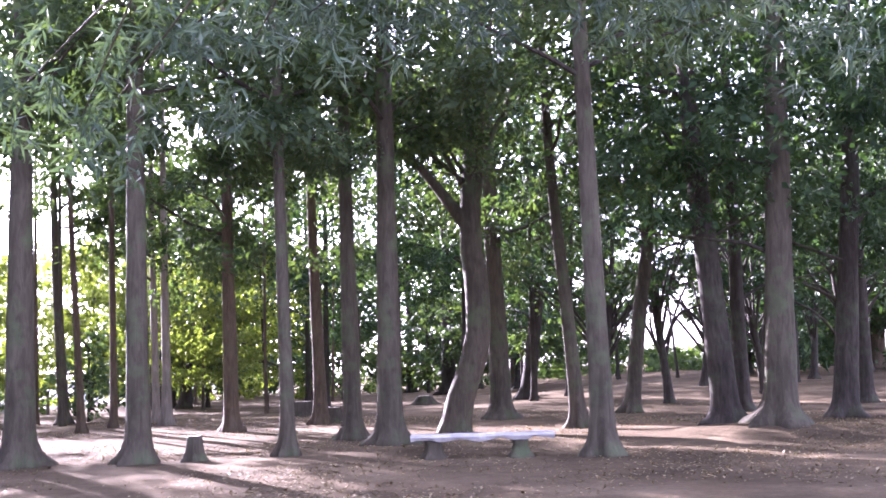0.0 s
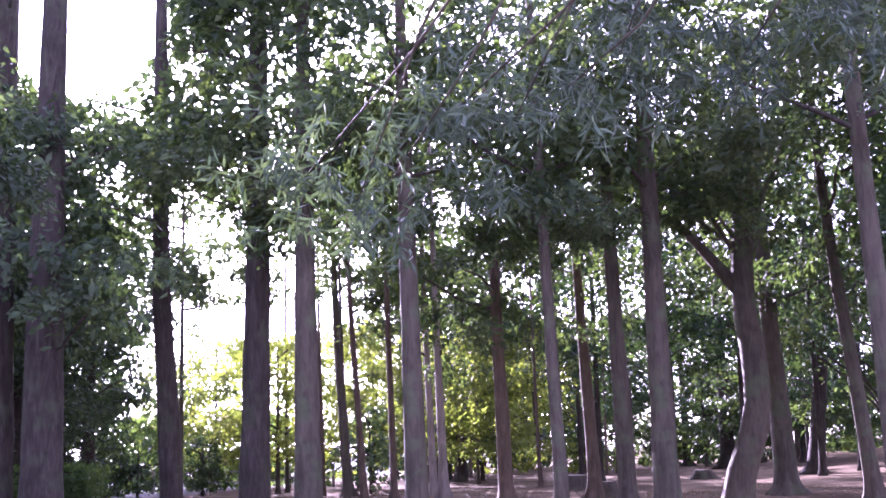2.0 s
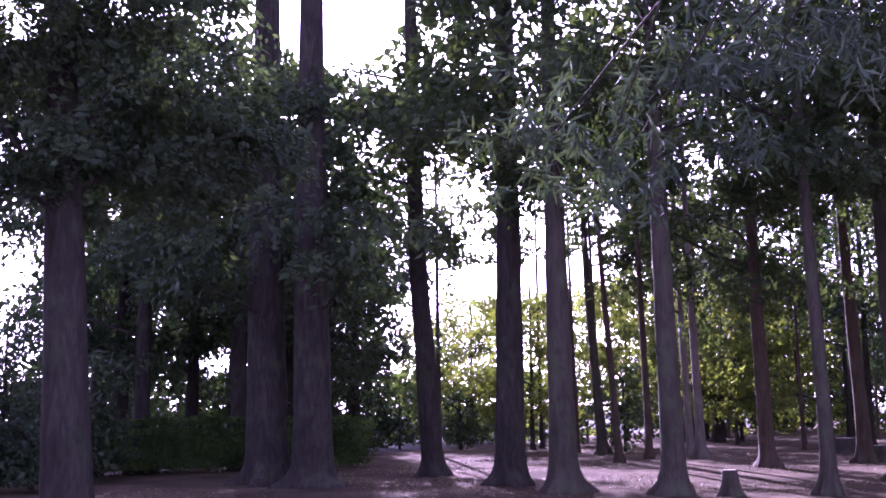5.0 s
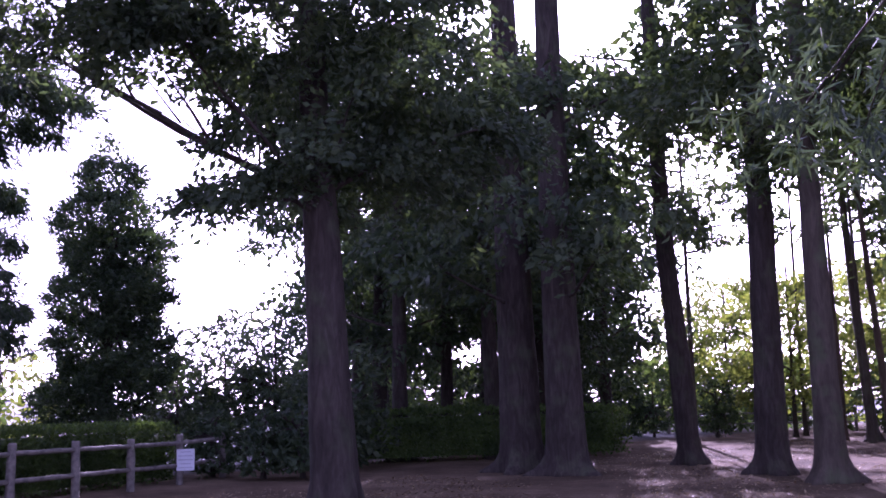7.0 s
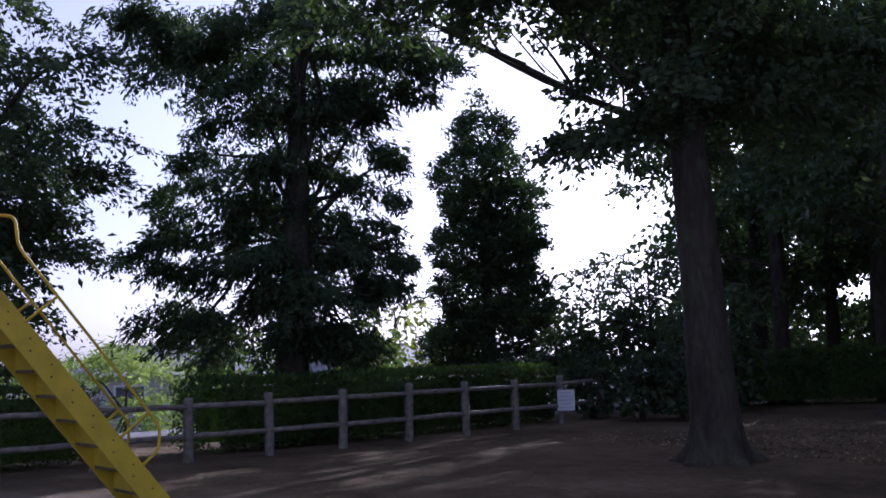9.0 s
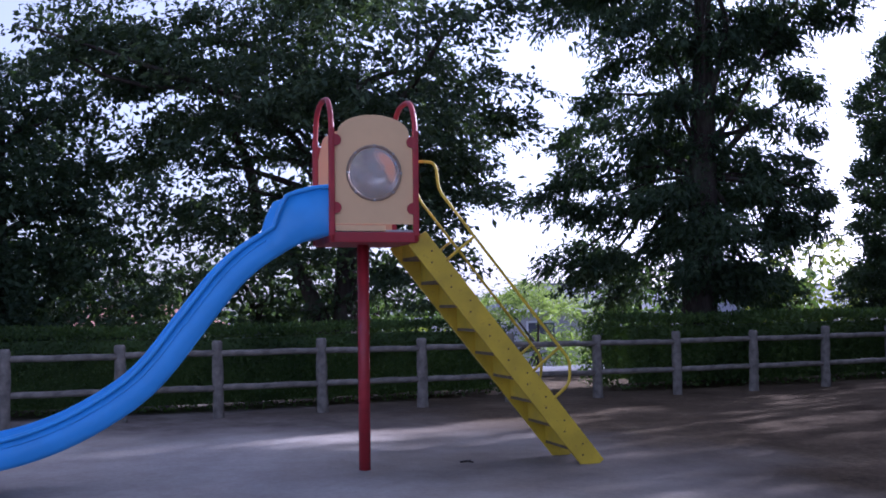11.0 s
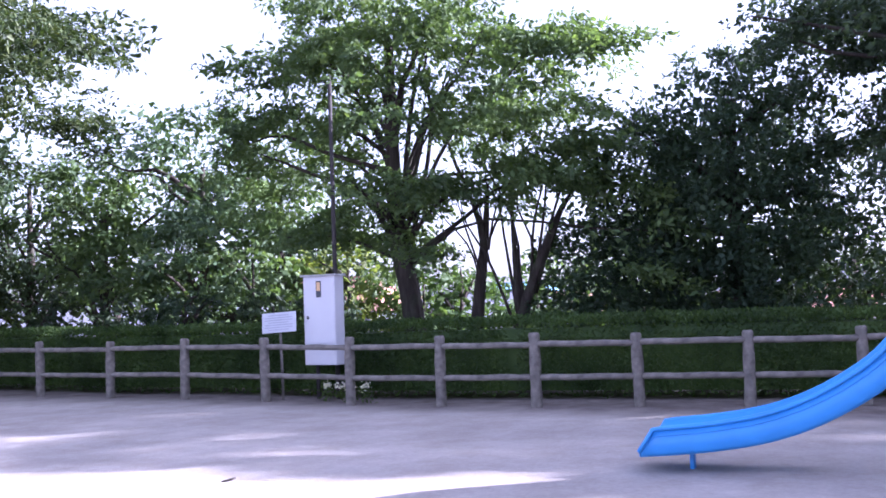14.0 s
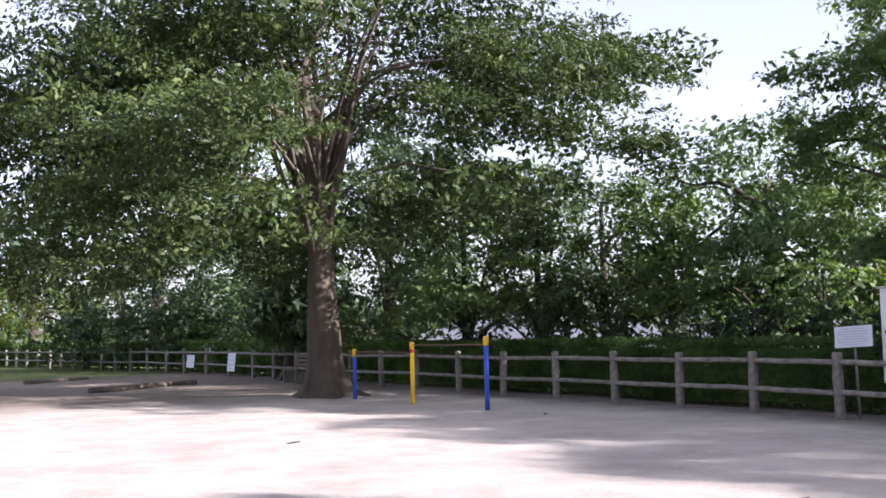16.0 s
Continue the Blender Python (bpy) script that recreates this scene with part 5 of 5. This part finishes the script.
leafy_tree("cherry_tree", "many-stemmed cherry tree with a wide airy crown", (-16.6, -10.3), [(0, 0, 0), (0.02, -0.12, 1.5), (0.0, -0.42, 3.3), (0.1, -0.4, 6.4)], 0.23,
           [(0, 0.4, 6.0, 2.4, 2.6, 1.6), (0.1, -1.4, 4.8, 1.7, 1.7, 1.2), (0, 1.9, 4.2, 1.5, 1.5, 1.2), (0.5, 0.2, 3.2, 1.4, 1.8, 0.8), (-0.2, -2.4, 3.4, 1.1, 1.1, 0.8), (0, -2.7, 4.6, 1.3, 1.3, 0.9), (0, 0.3, 5.2, 2.2, 2.4, 1.4), (0.1, 2.3, 5.2, 1.6, 1.5, 1.3), (0, -1.4, 2.7, 1.2, 1.5, 0.7), (0.1, 3.2, 3.4, 1.2, 1.4, 1.1), (0.1, -2.9, 5.9, 1.4, 1.5, 1.0), (0.2, -1.6, 6.6, 1.8, 1.8, 1.0), (0.1, 2.9, 5.5, 1.3, 1.3, 1.1), (0.1, 4.2, 2.6, 1.0, 1.0, 1.0), (0, 3.7, 4.3, 1.2, 1.2, 1.1), (0.1, -3.5, 4.2, 1.2, 1.3, 1.2), (0.1, 0.4, 7.2, 2.2, 2.4, 0.9), (0.1, 2.2, 3.9, 1.4, 1.6, 0.9)], 900, 0.34, 62, (0.1, 0.05), M_LEAF_CHERRY, M_BARK_DARK, 105, 26, shell=0.4, fork=0.32, amount=0.4, core=4200, core_leaf=0.14, limb_r=0.05,
           extra=(((-0.5, 0.8, -0.1), (-0.4, 1.3, 3.6), 0.15), ((-0.5, 1.5, -0.1), (-0.6, 2.9, 3.4), 0.14), ((-0.45, 1.2, 2.2), (-0.2, 0.6, 4.6), 0.07), ((-0.5, 1.8, 1.0), (-0.2, 2.0, 4.0), 0.06), ((-0.55, 2.1, 1.6), (-0.3, 3.4, 3.9), 0.05),
                  *(((-0.52, 1.7 + 0.07 * k, 1.0 + 0.13 * k), (-0.4 + 0.1 * (k % 3), 0.7 + 0.36 * k, 3.6 + 0.35 * (k % 4)), 0.032) for k in range(10)),
                  *(((-0.42, 1.15 + 0.03 * k, 1.6 + 0.2 * k), (-0.3, 0.2 + 0.4 * k, 3.4 + 0.3 * (k % 3)), 0.024) for k in range(6))))

B_LAB = "dark leafy tree beyond the hedge"
for k, (az, d, h, w) in enumerate(((133.0, 24, 6.4, 2.0), (138, 26, 6.0, 2.0), (141.5, 29, 6.6, 2.2), (145, 31, 6.8, 2.3), (149.5, 30, 6.6, 2.2), (153, 36, 9.5, 3.0), (129.0, 26, 6.4, 2.0), (160, 44, 11.5, 4.0), (166.4, 60, 19, 7.4), (171.0, 82, 13, 4.5), (174.5, 86, 13, 4.6), (158.0, 36, 5.5, 2.2))):
    x, y, _ = polar(az, d)
    leafy_tree("broadleaf_tree", B_LAB, (x if k > 8 else min(x, -15.6), y), [(0, 0, 0), (0, 0, h * 0.4), (0.1, 0.1, h * 0.72)], 0.17 if k < 7 else 0.42,
               [(0, 0, h * 0.72, w, w, h * 0.26), (0.2, 0.5, h * 0.45, w * 0.9, w * 0.9, h * 0.16), (0, 0, h * 0.35, w * 0.9, w * 0.9, h * (0.1 if k < 7 else 0.2))][:2 if k == 8 else 3], 330 if k == 8 else 240 if k in (5, 7) else 90 if k in (9, 10) else 150, 0.5 if h < 9 else 0.75 if h < 15 else 1.2, 40, (0.135, 0.074) if h < 9 else (0.19, 0.11) if h < 15 else (0.27, 0.16), M_LEAF_SHADE if k == 8 else M_LEAF_CHERRY if k % 3 == 1 and k != 7 else M_LEAF_DEEP if k % 3 == 2 else M_LEAF_DARK, M_BARK_DARK, 110 + k, 16, 0.05, shell=0.4, amount=0.4, fork=0.12, limb_r=0.06, core=1000 if k < 8 else 600, core_leaf=0.2 if k < 8 else 0.5, group="trees beyond the hedge")
ZELKOVA_INNER = [(-0.6, -2.6, 8.6, 5.4, 3.2, 2.8), (-4.2, 3.6, 7.0, 2.8, 3.0, 1.2), (3.9, 3.6, 5.4, 2.4, 2.2, 1.2), (4.8, 1.0, 6.2, 3.2, 3.0, 1.8), (2.2, 2.4, 4.0, 2.2, 1.8, 0.9), (5.0, -1.5, 4.0, 2.8, 2.4, 1.4), (-3.2, 1.5, 4.7, 2.8, 2.6, 1.2), (6.0, -2.4, 6.0, 2.8, 2.8, 2.2), (4.0, 0.6, 9.2, 3.0, 3.2, 2.0), (-1.9, 4.6, 4.2, 1.7, 2.0, 1.0), (0, 0, 9.6, 4.5, 3.5, 1.2), (3.5, -1.5, 8.2, 2.6, 2.4, 1.4), (-3.5, 1.6, 9.6, 2.6, 2.4, 0.9), (6.5, -3.5, 8.0, 2.6, 2.6, 1.6)]
ZELKOVA_OUTER = [(5.4, -2.4, 3.0, 2.2, 2.2, 0.9), (-2.6, 3.0, 6.4, 1.7, 1.8, 1.0), (-5.6, 1.0, 8.2, 3.0, 2.8, 1.6), (-1.4, -1.8, 4.0, 2.2, 1.4, 0.9), (1.6, -1.6, 3.8, 2.2, 1.4, 0.9), (2.0, 3.4, 8.6, 2.4, 2.0, 1.4), (-7.6, 1.2, 8.4, 2.2, 2.2, 1.1), (-2.0, 1.6, 8.8, 2.0, 1.8, 1.3), (-4.4, 3.5, 5.9, 1.8, 1.6, 0.6), (-6.0, 4.8, 5.6, 1.3, 1.2, 0.4), (-6.4, 5.0, 7.6, 1.5, 1.4, 0.7), (4.4, 1.6, 3.4, 2.0, 1.8, 0.7), (6.4, 0.4, 3.6, 1.8, 1.8, 0.8), (2.4, -0.8, 4.6, 2.0, 1.6, 0.8)]
leafy_tree("zelkova_tree", "huge spreading zelkova with tiers of drooping leafy boughs", (-10.1, -23.2), [(0, 0, 0), (0, 0, 1.5), (0.05, 0, 2.6), (0.1, 0.1, 4.4), (0.5, 0.2, 7.5)], 0.45,
           ZELKOVA_INNER + ZELKOVA_OUTER, 2500, 0.5, 56, (0.102, 0.05), M_LEAF_ZELKOVA, M_BARK_GREY, 130, 22, 0.1, shell=0.45, droop=0.15, fork=0.55, amount=0.65, limb_r=0.055, sag=0.14, fill=0.12, tier=22, hang=0.16, thick=0.07, core=22000, core_leaf=0.22, core_r=0.8, spread=1.5, face=0.6,
           extra=tuple(((0.05, 0, 2.4 + 0.09 * k), ((0.7 + 1.1 * (k % 4)) * math.cos(2.4 * k), -0.6 + (0.7 + 0.9 * (k % 4)) * math.sin(2.4 * k), 10.2 - 0.7 * (k % 4)), 0.12 - 0.02 * (k % 4)) for k in range(18)))
x, y, _ = polar(77.5, 33)
leafy_tree("pale_willow", "pale feathery young tree beyond the hedge gap", (x, y), [(0, 0, 0), (0.1, 0, 1.5), (0.1, 0.1, 4.2)], 0.07,
           [(0, 0, 3.0, 2.3, 2.5, 1.5), (0, 0, 1.4, 2.2, 2.4, 1.1)], 190, 0.5, 60, (0.17, 0.035), M_LEAF_WILLOW, M_BARK_DARK, 140, 8, shell=0.3, amount=0.2)
SHRUBS_NEAR = [(63.5, 30, 3.4), (65, 27, 2.6), (72, 24, 2.4), (55, 29, 3.2), (52.6, 31, 4.4), (50.0, 30, 4.8), (86, 22, 2.6), (96, 24, 2.8), (110.5, 25, 3.2), (115.5, 27, 3.0), (125.5, 23, 3.2), (130.5, 22, 3.0), (46.5, 27, 3.2), (18.4, 40, 3.4), (37, 42, 3.0), (40.5, 44, 3.4), (43.5, 41, 3.0), (46.5, 44, 3.2), (33, 46, 3.0), (22, 57, 3.4), (25.2, 60, 3.0), (28.5, 58, 3.2), (31, 60, 3.4)]
SHRUBS_DARK = [(50.6, 24, 1.6), (53.2, 25, 1.5), (48.6, 24, 1.8), (46.8, 26, 2.0), (27, 44, 2.4), (30.2, 46, 2.6), (33.4, 40, 2.4), (24.2, 50, 2.4), (21.6, 48, 2.2), (129.5, 20.5, 1.9), (134, 21.5, 2.0), (137.5, 23, 1.9), (141, 25, 2.1), (144.5, 27, 2.2), (148, 29, 2.3), (126.5, 20.5, 1.8), (165.0, 52, 5.2), (163.4, 50, 5.4), (161.4, 50, 5.6), (166.8, 54, 5.4), (168.6, 56, 4.6)]
SHRUBS_BEYOND = [(82, 45, 5.5), (170.5, 70, 8), (173.5, 75, 7), (168, 62, 5), (135, 23.5, 2.2), (143.5, 28, 2.2), (152, 33, 2.6), (128, 25, 2.2), (156, 36, 2.6), (163.2, 50, 3.6), (160.3, 44, 3.2), (89.5, 21, 3.0), (92.5, 21.5, 3.4), (99.5, 22, 3.2), (104, 22, 2.8), (119.5, 22, 2.4), (121.5, 23, 2.6), (113.0, 23, 2.4), (159.8, 45, 4.2), (162, 49, 4.4), (154.2, 38, 3.6), (157, 41, 4.0)]
for k, (az, d, h) in enumerate(SHRUBS_NEAR + SHRUBS_BEYOND + SHRUBS_DARK):
    x, y, _ = polar(az, d)
    w = h * 0.42
    leafy_tree("shrub", "leafy shrub behind the hedge" if k < 13 or k > 26 else "leafy shrub in the distance", (x, y), [(0, 0, 0), (0, 0, h * 0.4), (0, 0, h * 0.8)], 0.06,
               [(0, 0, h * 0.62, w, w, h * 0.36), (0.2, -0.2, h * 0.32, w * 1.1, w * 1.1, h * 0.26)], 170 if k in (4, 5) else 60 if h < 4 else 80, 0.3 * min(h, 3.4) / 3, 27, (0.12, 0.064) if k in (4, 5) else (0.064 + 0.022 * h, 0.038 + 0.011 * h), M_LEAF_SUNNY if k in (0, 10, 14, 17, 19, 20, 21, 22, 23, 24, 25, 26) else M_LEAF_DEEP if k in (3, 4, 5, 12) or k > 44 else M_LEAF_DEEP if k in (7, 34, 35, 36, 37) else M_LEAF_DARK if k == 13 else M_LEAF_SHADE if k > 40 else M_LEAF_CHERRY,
               M_BARK_DARK, 150 + k, 6, shell=0.5, amount=0.2, category="shrub", group="shrubs beyond the hedge", tier=1, core=1100 if k in (4, 5) else 300, core_leaf=0.17 if k in (4, 5) else 0.1 + 0.04 * h)


# ---- houses below the park ----
def house(az, d, w, l, eave, ridge, rz, wall_m, roof_m):
    x, y, _ = polar(az, d)
    z = ground_z(x, y)
    s = thing("house", "distant two-storey house seen through the trees", "house", pose(x, y, z, 0, 0, rz), "houses beyond the park")
    part("wall", rounded_box((w, l, eave - z), 0.02, (0, 0, (eave - z) / 2)), wall_m, s)
    e, rg = eave - z, ridge - z
    o = 0.5
    v = [(-w / 2 - o, -l / 2 - o, e - 0.15), (w / 2 + o, -l / 2 - o, e - 0.15), (w / 2 + o, l / 2 + o, e - 0.15), (-w / 2 - o, l / 2 + o, e - 0.15), (0, -l / 4, rg), (0, l / 4, rg)]
    roof = link_mesh("roof", v, [(0, 1, 4), (1, 2, 5, 4), (2, 3, 5), (3, 0, 4, 5), (3, 2, 1, 0)], roof_m, s)
    part("ridge_cap", rounded_box((0.3, l / 2 + 0.2, 0.16), 0.03, (0, 0, rg)), roof_m, roof)
    for k in range(3):
        for sgn in (1, -1):
            win = part("window", rounded_box((0.06, 1.5, 1.1), 0.01, (sgn * (w / 2 + 0.005), -l / 3 + k * l / 3, e - 1.1)), M_WHITE, s, "white-framed window")
            part("pane", rounded_box((0.02, 1.3, 0.9), 0, (sgn * (w / 2 + 0.04), -l / 3 + k * l / 3, e - 1.1)), M_GLASS_DARK, win)


for args in ((118.2, 46, 7, 9, 0.7, 1.9, 20, M_WALL_B, M_ROOF_GREY), (114.6, 52, 7, 8, 0.5, 1.8, -15, M_WALL_A, M_ROOF_RED), (116.4, 74, 8, 7, 1.5, 2.7, 10, M_WALL_A, M_ROOF_BLUE),
             (98.5, 54, 8, 8, 0.6, 1.7, 12, M_WALL_A, M_ROOF_RED), (101.5, 62, 8, 9, 1.8, 2.9, 5, M_WALL_A, M_ROOF_GREY), (75, 58, 9, 10, 1.2, 2.5, 0, M_WALL_B, M_ROOF_GREY), (64.5, 52, 8, 9, 1.1, 2.2, 25, M_WALL_A, M_ROOF_GREY),
             (132, 44, 8, 9, 0.9, 2.2, 30, M_WALL_B, M_ROOF_GREY), (139, 48, 8, 9, 0.8, 1.9, 20, M_WALL_B, M_ROOF_GREY), (146, 52, 8, 9, 1.0, 2.3, 15, M_WALL_B, M_ROOF_GREY), (126.5, 50, 7, 8, 1.4, 2.8, 10, M_WALL_B, M_ROOF_RED)):
    house(*args)


# ---- far bushes, litter ----
def far_woods():
    rng = np.random.default_rng(77)
    n = 900
    az = rng.uniform(52, 178, n)
    d = rng.uniform(95, 140, n)
    c = np.stack([-d * np.sin(np.radians(az)), d * np.cos(np.radians(az)), -4 + rng.uniform(0, 1, n) * np.where(az > 124, 8.8, 5.5)], 1)
    pts, out, big = spread_leaves(c, 2.2, 22, rng)
    ob = new("distant_woods", leaf_data("distant_woods", pts, 1.0, 0.6, rng, M_LEAF_FOREST, 0, 0.3, out, big))
    tagged(ob, "hazy line of far trees beyond the houses", "woods", kind="stuff")
    def edge(name, label, material, n, az0, az1, d0, d1, z0, z1, size, per, leaf, hole):
        out_c = []
        while len(out_c) < n:
            q, dd, zz = rng.uniform(az0, az1), rng.uniform(d0, d1), rng.uniform(0, 1) ** 1.15
            top = z1(q)
            if noise.noise((q * 0.35, zz * top * 0.4, d0)) < hole:
                continue
            px, py, _ = polar(q, dd)
            out_c.append((px, py, ground_z(px, py) + z0 + zz * top))
        p2, o2, b2 = spread_leaves(np.array(out_c), size, per, rng)
        e = new(name, leaf_data(name, p2, leaf[0], leaf[1], rng, material, 0.1, 0.4, o2, b2))
        tagged(e, label, "woods", kind="stuff")
    edge("far_wood_edge", "dense green foliage closing the far side of the wood", M_LEAF_FOREST, 640, -9.6, 16.5, 70, 84, 0.3, lambda q: 10.0 if q < 14 else 5.0, 1.3, 46, (0.34, 0.2), -0.22)
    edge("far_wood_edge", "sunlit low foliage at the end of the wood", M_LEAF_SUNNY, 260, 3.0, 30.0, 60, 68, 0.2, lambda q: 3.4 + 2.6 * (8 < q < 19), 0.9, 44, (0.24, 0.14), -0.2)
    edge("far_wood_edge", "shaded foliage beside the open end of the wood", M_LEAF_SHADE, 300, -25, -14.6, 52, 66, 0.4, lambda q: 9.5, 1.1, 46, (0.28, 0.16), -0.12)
    edge("far_wood_edge", "dark foliage behind the trees at the wood's edge", M_LEAF_DEEP, 900, 31.0, 49.5, 46, 54, 0.1, lambda q: 10.5 - 6.0 * (q > 46.5), 1.05, 36, (0.25, 0.15), -0.4)
    edge("far_wood_edge", "leafy green bushes along the fence at the end of the wood", M_LEAF_CHERRY, 170, 20.5, 32.0, 50, 57, 0.1, lambda q: 3.4, 0.8, 36, (0.2, 0.12), -0.3)
    az = rng.uniform(-24, -6, 160)
    d = rng.uniform(66, 80, 160)
    c = np.stack([-d * np.sin(np.radians(az)), d * np.cos(np.radians(az)), 0.7 + rng.uniform(0, 1.5, 160)], 1)
    pts, out, big = spread_leaves(c, 0.9, 55, rng)
    ob = new("bushes", leaf_data("bushes", pts, 0.3, 0.17, rng, M_LEAF_CHERRY, 0, 0.3, out, big))
    tagged(ob, "low line of bushes at the end of the wood", "bushes", kind="stuff")


def litter():
    rng = np.random.default_rng(78)
    n = 42000
    P = np.stack([rng.uniform(-16, 11, n), 11 + 26 * rng.uniform(0, 1, n) ** 1.4, np.zeros(n)], 1)
    keep = np.array([noise.noise((p[0] * 0.3, p[1] * 0.3, 2)) + rng.uniform(-0.3, 0.3) > 0.0 for p in P])
    P = P[keep]
    P[:, 2] = [ground_z(p[0], p[1]) + 0.012 for p in P]
    out = rng.normal(size=P.shape) * np.array((1, 1, 0.12))
    ob = new("leaf_litter", leaf_data("leaf_litter", P, 0.062, 0.038, rng, M_LITTER, -0.05, 4.0, out * 3))
    tagged(ob, "dry fallen leaves on the woodland soil", "leaf litter", kind="stuff")


far_woods()
litter()


# ---- leaves cut away from the viewpoint towards the sun, so bare sky imitates its glare ----
def cut_glare_gap(start, slope):
    p0, way = np.array(start), np.array(SUN_DIR)
    for ob in [o for o in scene.objects if o.type == "MESH" and o.name.startswith("crown")]:
        m = np.array(ob.parent.matrix_basis @ ob.matrix_basis)
        n = len(ob.data.vertices)
        co = np.empty(n * 3, np.float32)
        ob.data.vertices.foreach_get("co", co)
        v = co.reshape(-1, 4, 3).astype(float)
        mid = v.mean(1) @ m[:3, :3].T + m[:3, 3] - p0
        along = mid @ way
        off = np.linalg.norm(mid - along[:, None] * way, axis=1)
        wide = 0.12 + slope * along + 0.25 * np.sin(mid[:, 0] * 2.3 + mid[:, 2] * 1.7) * np.cos(mid[:, 1] * 1.9)
        gone = (along > 2) & (off < wide)
        if gone.any():
            ob.data = leaf_mesh("crown", v[~gone], ob.data.materials[0])


cut_glare_gap((0, 0, 1.45), 0.072)
